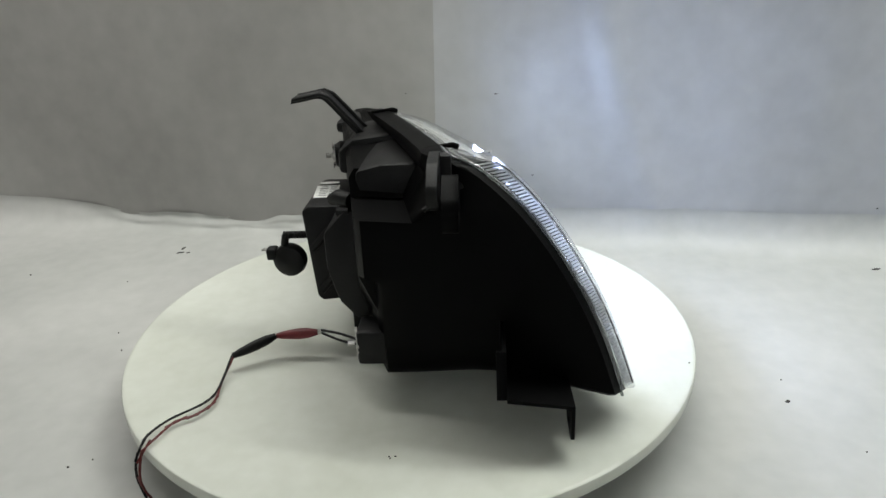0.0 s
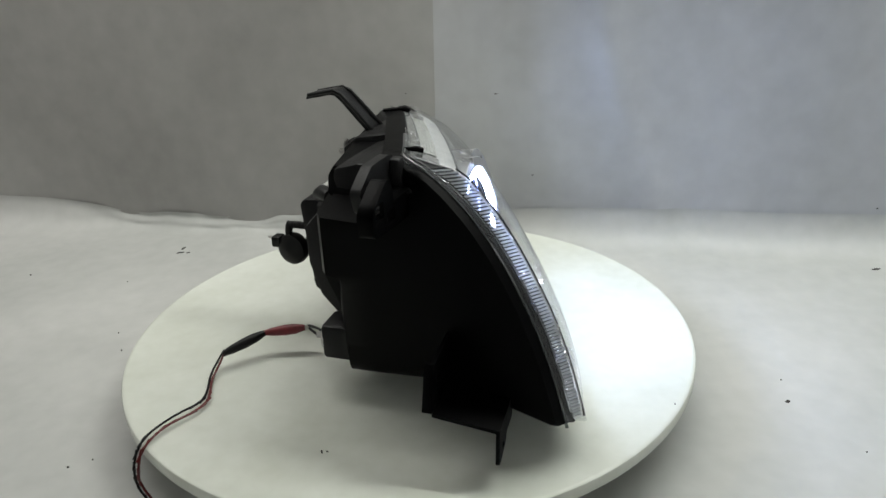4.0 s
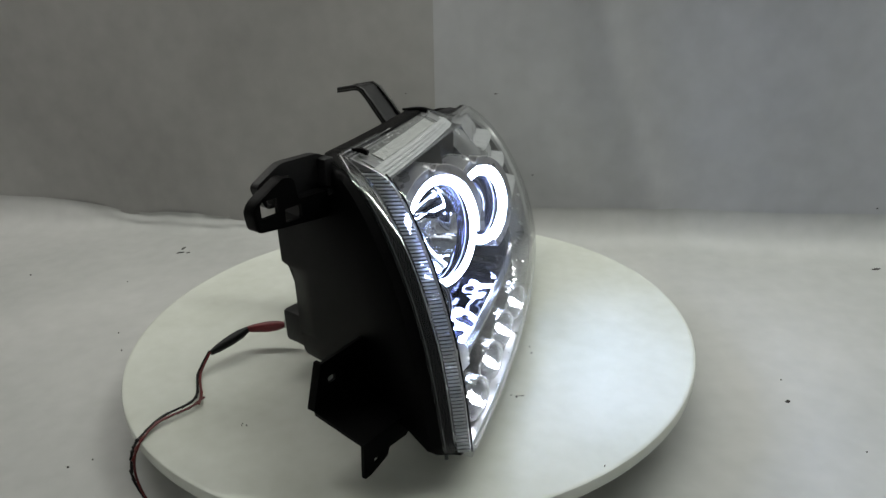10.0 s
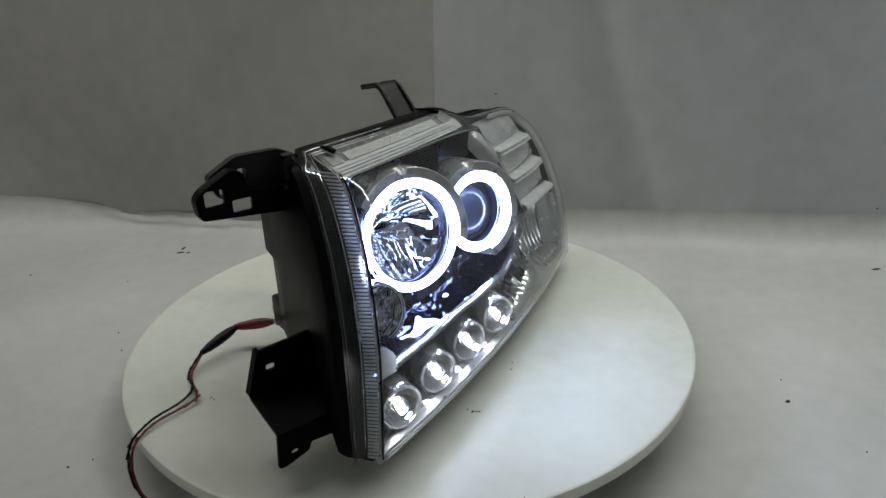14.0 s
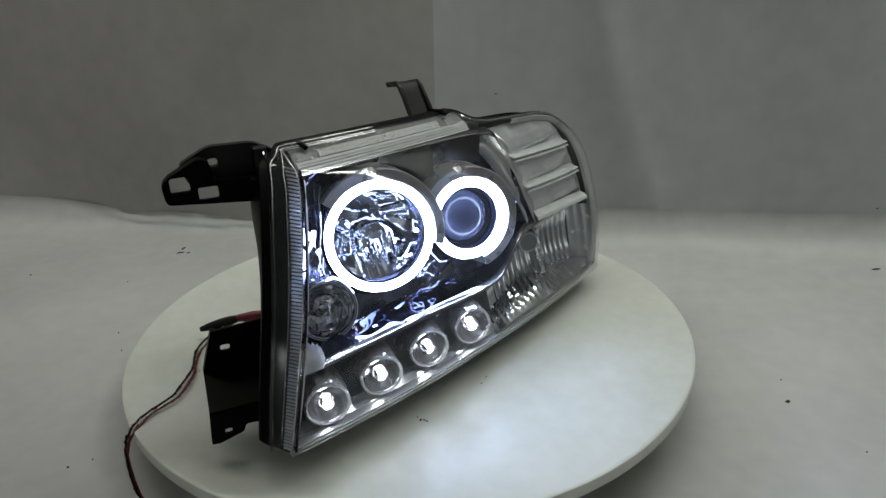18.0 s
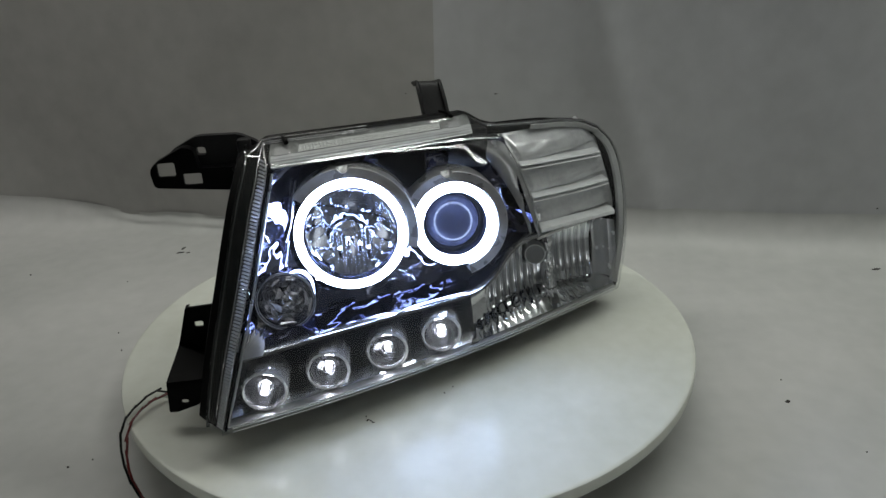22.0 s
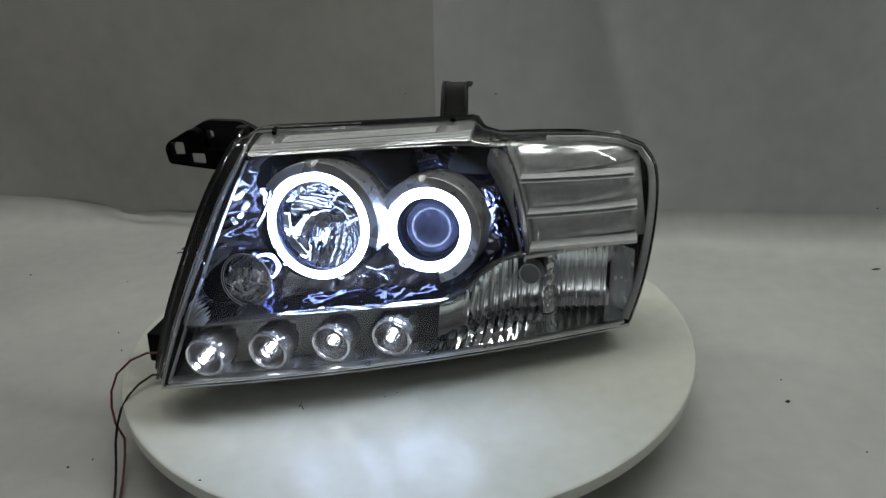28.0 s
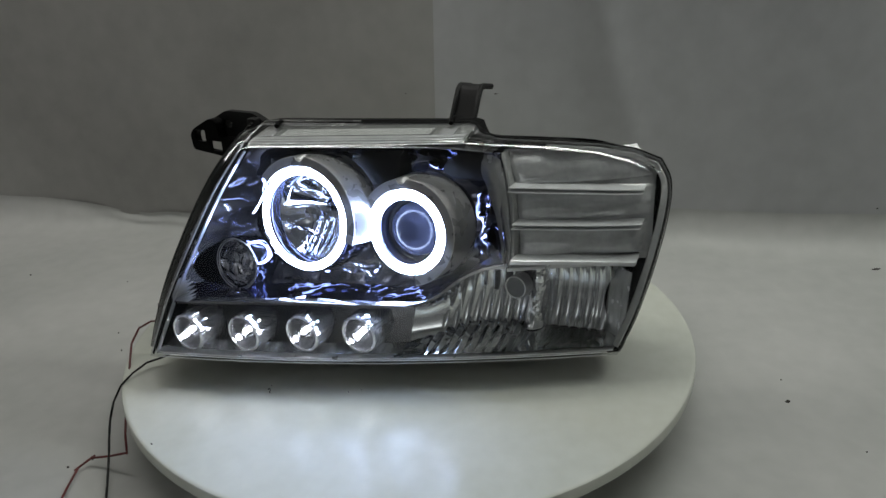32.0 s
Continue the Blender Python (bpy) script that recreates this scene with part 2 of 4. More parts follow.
def floor_point(u, v):
    """The sheet lies flat and turns up at the back: a ragged lip on one side, a wide cove on the other."""
    x = -1.6 + 3.2 * u
    left = 1 / (1 + math.exp((x - 0.05) * 16)) / (1 + math.exp(-(x + 0.56) * 16))
    ragged = 0.033 + 0.011 * noise.noise((x * 9, 3.1, 0)) + 0.006 * noise.noise((x * 31, 7.7, 0))
    r = ragged * left + 0.055 * (1 - left)
    flat_end = wall_sheet(x, FLOOR_Z + r) - 0.001 - r
    if v < 0.8:
        y = -1.5 + (flat_end + 1.5) * (v / 0.8) ** 0.8
        return x, y, floor_height(x, y)
    a = (v - 0.8) / 0.2 * math.pi / 2
    crumple = left * (0.006 * noise.noise((x * 13, a * 2, 4.4)) + 0.003 * noise.noise((x * 34, a * 3, 1.4)))
    return x, flat_end + r * math.sin(a) - crumple * math.sin(a), floor_height(x, flat_end) + r * (1 - math.cos(a)) * (0.78 * left + (1 - left))


tagged(part("floor", grid(floor_point, 260, 110), SHEET, sharp=180), "white creased plastic sheet laid flat under the turntable", "floor", kind="structure")


def wall_point(u, v):
    z = -0.06 + 1.66 * v
    x = 0.052 + 0.02 * z + 1.56 * u
    return x, wall_sheet(x, z) - 0.0003, z


def left_wall_point(u, v):
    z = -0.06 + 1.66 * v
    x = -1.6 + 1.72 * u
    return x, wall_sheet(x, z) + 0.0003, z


tagged(part("wall_back_right", grid(wall_point, 150, 80), WALLSHEET, sharp=180), "grey-white plastic backdrop sheet with soft upright folds", "backdrop", kind="structure")
tagged(part("wall_back_left", grid(left_wall_point, 150, 80), WALLSHEET_LEFT, sharp=180), "duller grey plastic backdrop sheet with soft upright folds", "backdrop", kind="structure")
# unseen room shell, added to bounce light and fill the chrome's reflections
for nm, bm in (("wall_left", boxed(-1.65, -0.6, 0.75, 0.08, 3.4, 1.7)), ("wall_right", boxed(1.65, -0.6, 0.75, 0.08, 3.4, 1.7)),
               ("wall_front", boxed(0, -2.3, 0.75, 3.4, 0.08, 1.7))):
    tagged(part(nm, bm, ROOM, smooth=False), "plain grey workshop wall", "wall", kind="structure")
tagged(part("ceiling", boxed(0, -0.6, 1.64, 3.4, 3.5, 0.06), ROOM, smooth=False), "plain grey workshop ceiling", "ceiling", kind="structure")
tagged(part("subfloor", boxed(0, -0.7, -0.11, 3.4, 3.3, 0.06), ROOM, smooth=False), "plain grey bench top under the sheet", "bench", kind="structure")

# ---- the turntable ----
turntable = thing("turntable", "round glossy off-white turntable disc on a low base", "turntable")
R = 0.30
part("disc", lathe([(0.0, 0.0), (R * 0.5, 0.0), (R - 0.0045, 0.0), (R - 0.0025, 0.0), (R - 0.0008, -0.0008), (R, -0.0025), (R, -0.0105), (R - 0.002, -0.013), (0.0, -0.013)],
                   Matrix(), 160), DISC, turntable)
part("hub", lathe([(0.0, -0.013), (0.11, -0.013), (0.12, -0.022), (0.12, -0.03), (0.0, -0.03)], Matrix(), 64), BASE, turntable, "dark hub under the disc")
pedestal = thing("pedestal", "low dark round pedestal standing on the white sheet", "pedestal")
part("pedestal_body", lathe([(0.0, -0.031), (0.13, -0.031), (0.14, -0.037), (0.14, -0.0525), (0.0, -0.0525)], Matrix(), 64), BASE, pedestal)

# ---- the headlamp, in its own frame: x to its outer side, y backwards, z up ----
headlamp = thing("headlamp", "clear-lensed car headlamp with two lit white rings and black housing", "headlamp")
RAKE = [(0.0, -0.006), (0.027, -0.001), (0.05, 0.0045), (0.075, 0.0115), (0.10, 0.0205), (0.125, 0.032), (0.15, 0.0455), (0.17, 0.058),
        (0.185, 0.069), (0.20, 0.082), (0.208, 0.0905), (0.215, 0.103), (0.2234, 0.135), (0.24, 0.20)]


BROW = [(0.06, 0.2085), (0.10, 0.2045), (0.14, 0.2015), (0.185, 0.1965), (0.216, 0.190), (0.24, 0.181)]


def face_y(x, z):
    """The lens's outer face."""
    u = (x - 0.03) / 0.2
    top = spline(BROW, x)
    z += (0.2085 - top) * min(1.0, z / top) ** 3
    return -0.205 + 0.46 * (x + 0.171) - 0.015 * (1 - u * u) + spline(RAKE, z)


SIDE_IN = [(-0.1715, 0.0268), (-0.158, 0.075), (-0.1425, 0.127), (-0.130, 0.178), (-0.1225, 0.210), (-0.127, 0.2225)]
SIDE_OUT = [(0.234, 0.0245), (0.2445, 0.06), (0.2525, 0.108), (0.2545, 0.145), (0.2505, 0.168), (0.238, 0.1835)]
TOP = [(-0.127, 0.2225), (-0.02, 0.2215), (0.068, 0.2203), (0.083, 0.2135), (0.10, 0.2095), (0.14, 0.206), (0.185, 0.201), (0.216, 0.194), (0.238, 0.1835)]
BOTTOM = [(-0.172, 0.0268), (-0.05, 0.0255), (0.08, 0.0245), (0.232, 0.0245)]


def straight_along(points, u):
    s = [0.0]
    for a, b in zip(points, points[1:]):
        s.append(s[-1] + math.dist(a, b))
    t = u * s[-1]
    i = max(k for k in range(len(points) - 1) if s[k] <= t + 1e-12)
    f = (t - s[i]) / (s[i + 1] - s[i])
    return tuple(a + (b - a) * f for a, b in zip(points[i], points[i + 1]))


def lens_xz(u, v):
    """The lens's front view, filled between its four edges."""
    l, r, t, b = along(SIDE_IN, v), along(SIDE_OUT, v), straight_along(TOP, u), along(BOTTOM, u)
    c00, c10, c01, c11 = SIDE_IN[0], SIDE_OUT[0], SIDE_IN[-1], SIDE_OUT[-1]
    return tuple((1 - u) * l[k] + u * r[k] + (1 - v) * b[k] + v * t[k]
                 - ((1 - u) * (1 - v) * c00[k] + u * (1 - v) * c10[k] + (1 - u) * v * c01[k] + u * v * c11[k]) for k in (0, 1))


def on_face(x, z, deep=0.0):
    return Vector((x, face_y(x, z) + deep, z))


def lens_point(u, v):
    return on_face(*lens_xz(u, v))


def lens_face(u, v):
    """The lens swells forward a little just inside its edges."""
    swell = (1 - math.exp(-u * 34)) * (1 - math.exp(-(1 - u) * 20)) * (1 - math.exp(-v * 10)) * (1 - math.exp(-(1 - v) * 12))
    return lens_point(u, v) + Vector((0, -0.0092 * swell, 0))


lens = part("lens", grid(lens_face, 90, 60), LENS, headlamp, "clear moulded front lens", sharp=60)

# the rim runs round the lens: up the outer side, along the top to the inner side, down, and back along the bottom
NU, NV = 56, 40


def rim_loop():
    """(place, outward in x and z, setback) for points round the lens."""
    out = []
    for i in range(NU):
        u = i / NU
        out.append((lens_point(u, 0), Vector((0, 0, -1)), 0.0))
    for j in range(NV):
        out.append((lens_point(1, j / NV), None, 0.0))
    for i in range(NU):
        out.append((lens_point(1 - i / NU, 1), None, 0.0))
    for j in range(NV):
        v = 1 - j / NV
        out.append((lens_point(0, v), None, 1.0))
    n = len(out)
    done = []
    for i, (p, o, side) in enumerate(out):
        a, b = out[i - 1][0], out[(i + 1) % n][0]
        d = Vector((b.x - a.x, 0, b.z - a.z)).normalized()
        done.append((p, Vector((d.z, 0, -d.x)), side))
    return done


LOOP = rim_loop()


def side_shift(v):
    """From the lens's front edge to the joint bead, on the inner side."""
    return Vector((-0.0142 - 0.0048 * v - 0.014 * v * (1 - v), 0.0128 + 0.020 * v ** 5, -0.004 + 0.012 * v))


def side_step(v, frac):
    """First back along the ribbed side, then outward along the flange to the bead."""
    mid = Vector((-0.0078 - 0.0022 * min(1.0, 2 * v), 0.0092 + 0.012 * v ** 5, 0.0))
    if frac <= 0.5:
        return mid * (frac * 2)
    return mid.lerp(side_shift(v), frac * 2 - 1)


def rim_row(outward, setback, frac=0.0, more_back=0.0, more_out=0.0, tuck=0.0):
    """One row of points round the lens, moved outward and back; on the inner side by a share of the way to the bead."""
    row = []
    for i, (p, o, side) in enumerate(LOOP):
        outer = max(0.0, min(1.0, (i - NU + 3) / 6)) * max(0.0, min(1.0, (NU + NV + 26 - i) / 5))
        lower = max(0.0, min(1.0, i / 5, (NU - i) / 5)) if tuck else 0.0
        e = p + o * (outward - tuck * outer + 0.0015 * lower) + Vector((0, setback, 0))
        if i >= 2 * NU + NV:
            v = 1 - (i - 2 * NU - NV) / NV
            ends = min(1, (1 - v) * 16, v * 30)
            e = e.lerp(p + side_step(v, frac) + Vector((-more_out, more_back, 0)), ends)
        row.append(e)
    return row


def loft(rows, cap_last=False, cap_first=False):
    bm = bmesh.new()
    vs = [[bm.verts.new(p) for p in r] for r in rows]
    n = len(rows[0])
    for a, b in zip(vs, vs[1:]):
        for i in range(n):
            k = (i + 1) % n
            bm.faces.new((a[i], a[k], b[k], b[i]))
    if cap_last:
        bm.faces.new(vs[-1])
    if cap_first:
        bm.faces.new(vs[0][::-1])
    return bm


# the lens's wall, which turns back from its face
part("lens_wall", loft([rim_row(0, 0), rim_row(0.0012, 0.0015, 0.03), rim_row(0.0015, 0.008, 0.5)]), LENSWALL, headlamp, sharp=30)


# the ribbed strip on the inner side, seen through the lens's wall
def ribbed_strip():
    """Fine ribs across the strip, side by side."""
    bm = bmesh.new()
    n = 78
    out = Vector((-0.68, -0.73, 0))
    for i in range(n):
        v0 = 0.014 + 0.945 * i / n
        rows = []
        for dv, k in ((0.0, 0.0), (0.0018, 1.0), (0.0050, 1.0), (0.0068, 0.0)):
            p = lens_point(0, v0 + dv)
            rows.append([bm.verts.new(p + side_step(v0 + dv, f) - out * 0.0020 + out * k * 0.0014) for f in (0.085, 0.26, 0.435)])
        for r0, r1 in zip(rows, rows[1:]):
            for k in range(2):
                bm.faces.new((r0[k], r0[k + 1], r1[k + 1], r1[k]))
    return bm


def rib_gaps():
    """Dark see-through strips between the ribs; the grooves' shade is put into their colour."""
    bm = bmesh.new()
    for i in range(78):
        v0 = 0.014 + 0.945 * i / 78 + 0.0066
        row = [[bm.verts.new(lens_point(0, v) + side_step(v, f) + Vector((0.0016, 0.0017, 0))) for f in (0.085, 0.26, 0.435)] for v in (v0, v0 + 0.0057)]
        for k in range(2):
            bm.faces.new((row[0][k], row[0][k + 1], row[1][k + 1], row[1][k]))
    return bm


part("rib_shade_strips", rib_gaps(), GROOVE, headlamp, smooth=False)
part("ribbed_strip", ribbed_strip(), RIBGREY, headlamp, "grey finely ribbed side reflector", smooth=False)


# ---- housing ----
def body_row(x0, x1, z0, z1, y_of, power=7.0):
    cx, cz, a, b = (x0 + x1) / 2, (z0 + z1) / 2, (x1 - x0) / 2, (z1 - z0) / 2
    row = []
    for p, o, s in LOOP:
        t = math.atan2((p.z - 0.115) / 0.1, (p.x - 0.045) / 0.2)
        c, d = math.cos(t), math.sin(t)
        r = 1 / ((abs(c) ** power + abs(d) ** power) ** (1 / power))
        x, z = cx + a * r * c, cz + b * r * d
        row.append(Vector((x, y_of(x, z), z)))
    return row


def housing():
    flange = rim_row(0.0032, 0.020, 1.0, 0.006, 0.0080, tuck=0.0078)
    belly = body_row(-0.160, 0.225, 0.0215, 0.206, lambda x, z: max(0.35 * face_y(x, z) + 0.65 * (-0.03 + 0.26 * (x + 0.15)) + 0.02, min(face_y(x, z) + 0.040, 0.100)), 9)
    def under_top(row):
        """Behind the outer side the body stays below the lens's upper edge."""
        lim = [(0.07, 0.206), (0.10, 0.1975), (0.14, 0.193), (0.185, 0.187), (0.216, 0.179), (0.24, 0.168)]
        return [Vector((p.x, p.y, min(p.z, spline(lim, p.x)))) if p.x > 0.08 else p for p in row]
    belly = under_top(belly)

    def stepped(row):
        """The rear's near upper edge lies lower than the rest of it."""
        return [Vector((p.x, p.y, min(p.z, 0.1725 + 0.004 * (p.x + 0.15) / 0.05))) if p.x < -0.093 else p for p in row]

    def notched(x, z, y):
        return y + 0.20 * (x + 0.15) - (0.0145 if z < 0.118 and x < -0.09 else 0.0)
    mid = under_top(stepped(body_row(-0.154, 0.214, 0.016, 0.203, lambda x, z: max(-0.020 + 0.22 * (x + 0.15), min(face_y(x, z) + 0.043, 0.102)), 9)))
    back = stepped(body_row(-0.147, 0.205, 0.013, 0.200, lambda x, z: notched(x, z, 0.0225), 10))
    last = stepped(body_row(-0.138, 0.195, 0.022, 0.192, lambda x, z: notched(x, z, 0.0275), 10))
    return loft([rim_row(0.0018, 0.0085, 0.52, 0.0008, tuck=0.0010), rim_row(0.0032, 0.010, 0.95, tuck=0.0012), rim_row(0.0038, 0.013, 1.0, 0.002, 0.0025, tuck=0.0022), flange,
                 rim_row(0.002, 0.030, 1.0, 0.010, 0.0085, tuck=0.0135),
                 [a.lerp(b, 0.5) for a, b in zip(rim_row(0.001, 0.034, 1.0, 0.014, 0.0085, tuck=0.0155), belly)], belly, mid, back, last], cap_last=True)


part("housing", housing(), BLACK, headlamp, "black moulded plastic housing", sharp=40)


# clear bead along the inner side's joint
def bead_points():
    return [lens_point(0, 0.02 + 0.955 * i / 30) + side_shift(0.02 + 0.955 * i / 30) for i in range(31)]


part("lens_bead", tube(bead_points(), 0.0014, 8), BEAD, headlamp, "clear bead of the lens joint")

def flange_sheet():
    """The lens's clear side flange, from the ribbed strip to the bead."""
    a, b, c = rim_row(0.0020, 0.006, 0.5, -0.0010), rim_row(0.0034, 0.009, 0.78, -0.0012, 0.0006), rim_row(0.0046, 0.0125, 1.0, 0.0004, 0.0022)
    pick = range(2 * NU + NV - 10, 2 * NU + 2 * NV)
    bm = bmesh.new()
    rows = [[bm.verts.new(r[k]) for k in pick] for r in (a, b, c)]
    for r0, r1 in zip(rows, rows[1:]):
        for k in range(len(r0) - 1):
            bm.faces.new((r0[k], r0[k + 1], r1[k + 1], r1[k]))
    return bm


part("lens_flange", flange_sheet(), FLANGE, headlamp, "clear glossy side flange", sharp=60)

# a foot under the housing on which it rests
part("housing_foot", boxed(0.05, 0.0, 0.0125, 0.10, 0.04, 0.025, bevel=0.003), BLACKPALE, headlamp)
part("housing_foot", boxed(0.02, 0.045, 0.013, 0.10, 0.03, 0.026, bevel=0.003), BLACKPALE, headlamp)


# ---- inside: reflectors ----
def region(corner_path_low, corner_path_high, deep, nu, nv):
    """A surface between two front-view paths, set back behind the lens by deep(u, v, x, z)."""
    def f(u, v):
        a, b = along(corner_path_low, u), along(corner_path_high, u)
        x, z = a[0] + (b[0] - a[0]) * v, a[1] + (b[1] - a[1]) * v
        return on_face(x, z, deep(u, v, x, z))
    return grid(f, nu, nv)


RIDGE = [(-0.1555, 0.0757), (-0.10, 0.0765), (-0.03, 0.0765), (0.040, 0.0735), (0.060, 0.0745), (0.077, 0.082), (0.095, 0.0965), (0.113, 0.1045), (0.131, 0.1055)]
BEZEL_TOP = [(-0.1185, 0.2080), (-0.05, 0.2078), (-0.012, 0.2074), (0.021, 0.2065), (0.06, 0.2048), (0.106, 0.1995)]
FACING = Vector((0.0, -1.0, 0.16)).normalized()
LAMP_ONE, LAMP_TWO, LAMP_SMALL = Vector((-0.0575, -0.090, 0.1435)), Vector((0.0415, -0.064, 0.1350)), Vector((-0.1185, -0.128, 0.1010))


def bezel_deep(u, v, x, z):
    """The bezel sweeps up from behind the rings to the lens's edge."""
    def ease(k):
        k = max(0.0, min(1.0, k))
        return 1 - (1 - k) ** 2
    rise = ease(u * 5.5) * ease((1 - u) * 6.5) * ease((1 - v) * 3.6)
    return 0.012 + 0.044 * rise + 0.0046 * noise.noise((x * 26, z * 26, 1.0)) + 0.0026 * noise.noise((x * 70, z * 70, 6.0)) + 0.0007 * noise.noise((x * 160, z * 160, 2.0))


def bezel():
    bm = region(RIDGE, BEZEL_TOP, bezel_deep, 240, 130)
    gone = []
    for v in bm.verts:
        for c, r in ((LAMP_ONE, 0.054), (LAMP_TWO, 0.044), (LAMP_SMALL, 0.0255)):
            d = v.co - c
            if (d - FACING * d.dot(FACING)).length < r:
                gone.append(v)
                break
    bmesh.ops.delete(bm, geom=gone, context="VERTS")
    return bm


part("bezel", bezel(), DARKCHROME, headlamp, "smoked dark chrome bezel", sharp=50)


def ribbon(path, deep0, deep1, height, n=60):
    """A raised band that follows a front-view path."""
    def f(u, v):
        x, z = along(path, u)
        x2, z2 = along(path, min(1, u + 0.01))
        x1, z1 = along(path, max(0, u - 0.01))
        d = Vector((x2 - x1, z2 - z1)).normalized()
        nx, nz = -d.y, d.x
        k = [(0.0, deep1), (0.10, deep0 + 0.002), (0.25, deep0), (0.75, deep0), (0.9, deep0 + 0.002), (1.0, deep1)]
        i = min(int(v * 5 + 1e-6), 4)
        w = v * 5 - i
        s, dp = k[i][0] + (k[i + 1][0] - k[i][0]) * w, k[i][1] + (k[i + 1][1] - k[i][1]) * w
        return on_face(x + nx * (s - 0.5) * height, z + nz * (s - 0.5) * height, dp)
    return grid(f, n, 5)


def ridge_wall(u, v):
    p = on_face(*along(RIDGE, u), 0.013 + 0.046 * v)
    return p + Vector((0, 0, 0.0005 + 0.0042 * v * noise.noise((p.x * 40, v * 1.8, 2.0)) + 0.0009 * v * noise.noise((p.x * 110, v * 5, 5.0))))


part("ridge_wall", grid(ridge_wall, 220, 16), DARKCHROME, headlamp, sharp=60)
part("wave_trim", ribbon(RIDGE, 0.0095, 0.016, 0.0048, 110), RIDGE_GREY, headlamp, "satin silver trim ridge")
DIVIDER = [(0.1055, 0.1985), (0.1165, 0.178), (0.1265, 0.150), (0.1322, 0.125), (0.1345, 0.104)]
part("divider", ribbon(DIVIDER, 0.014, 0.052, 0.0038), CLEAREDGE, headlamp, "silver curved divider")
EDGE_LOW = [(-0.168, 0.030), (-0.05, 0.0285), (0.08, 0.0278), (0.228, 0.0275)]
# black tube added for the dark line that refraction draws at the lens corner
part("refraction_line", tube([lens_point(0, 0.01 + 0.94 * k / 30) + Vector((0.0022, 0.0014, 0)) for k in range(31)], 0.0009, 6), BLACK, headlamp)


def crescent(u, v):
    """A concave bright flank beside the divider, wide at its top, tilted to mirror the ring to the camera."""
    x, z = along(DIVIDER, u)
    w = 0.0080 + 0.020 * (1 - u) ** 1.4
    d = 1 - v
    return on_face(x - 0.0015 - w * d - 0.006 * (1 - u) * d, z - 0.0015, 0.013 + 1.0 * w * (d - 0.6 * d * (1 - d)) + 0.0012 * noise.noise((x * 90, z * 60, d * 1.5)))


part("crescent", grid(crescent, 60, 10), SATIN, headlamp, "bright chrome crescent in the bezel", sharp=70)
part("edge_trim", ribbon(EDGE_LOW, 0.003, 0.020, 0.0024, 80), SILVER, headlamp)
part("edge_trim", ribbon([(-0.168, 0.030), (-0.1535, 0.075), (-0.1385, 0.127), (-0.1255, 0.178), (-0.119, 0.206)], 0.003, 0.0065, 0.0020), SILVER, headlamp)
part("edge_trim", ribbon([(-0.119, 0.2090), (-0.05, 0.2088), (0.021, 0.2075), (0.06, 0.2058), (0.100, 0.2008)], 0.004, 0.02, 0.0014), COLLAR, headlamp)
def outer_edge():
    """The lens's clear edge round its outer side and upper corner, seen from the front."""
    bm = bmesh.new()
    rows = []
    for i in range(NU + 1, NU + NV + 16):
        p, o, side = LOOP[i]
        rows.append([bm.verts.new(p - o * d + Vector((0, y, 0))) for d, y in ((0.0012, 0.004), (0.0020, 0.003), (0.0068, 0.0045), (0.0078, 0.0065), (0.0080, 0.0105))])
    for r0, r1 in zip(rows, rows[1:]):
        for k in range(4):
            bm.faces.new((r0[k], r0[k + 1], r1[k + 1], r1[k]))
    return bm


part("edge_trim", outer_edge(), CLEAREDGE, headlamp, "clear moulded edge of the lens", sharp=40)

# bright ridges modelled onto the bezel in place of the rings' reflections: the path of each and its width
GLINTS = (
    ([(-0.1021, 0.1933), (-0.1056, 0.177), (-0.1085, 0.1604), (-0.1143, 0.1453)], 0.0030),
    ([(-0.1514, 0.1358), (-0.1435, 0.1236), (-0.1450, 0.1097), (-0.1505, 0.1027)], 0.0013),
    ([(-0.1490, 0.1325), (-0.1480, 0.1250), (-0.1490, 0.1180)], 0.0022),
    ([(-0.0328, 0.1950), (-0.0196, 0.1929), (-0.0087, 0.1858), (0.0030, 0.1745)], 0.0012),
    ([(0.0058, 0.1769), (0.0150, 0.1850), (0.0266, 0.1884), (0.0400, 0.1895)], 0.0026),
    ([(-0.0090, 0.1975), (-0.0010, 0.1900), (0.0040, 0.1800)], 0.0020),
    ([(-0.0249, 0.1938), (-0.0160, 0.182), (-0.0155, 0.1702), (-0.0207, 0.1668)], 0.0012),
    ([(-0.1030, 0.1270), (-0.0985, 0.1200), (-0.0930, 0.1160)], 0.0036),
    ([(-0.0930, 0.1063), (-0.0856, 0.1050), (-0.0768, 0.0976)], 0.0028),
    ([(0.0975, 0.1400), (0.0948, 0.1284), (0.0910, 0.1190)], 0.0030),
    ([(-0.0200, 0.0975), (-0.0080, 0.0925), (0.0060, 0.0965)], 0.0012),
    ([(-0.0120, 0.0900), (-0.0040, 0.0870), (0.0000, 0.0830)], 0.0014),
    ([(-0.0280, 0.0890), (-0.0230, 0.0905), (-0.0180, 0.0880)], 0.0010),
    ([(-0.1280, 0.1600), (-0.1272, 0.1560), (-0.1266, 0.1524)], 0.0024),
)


def bezel_at(x, z):
    """How deep the bezel lies behind the lens at a place of the front view."""
    u = v = 0.5
    for _ in range(12):
        a, b = along(RIDGE, u), along(BEZEL_TOP, u)
        v = max(0.0, min(1.0, (z - a[1]) / (b[1] - a[1])))
        u = max(0.0, min(1.0, u + (x - (a[0] + (b[0] - a[0]) * v)) / 0.26))
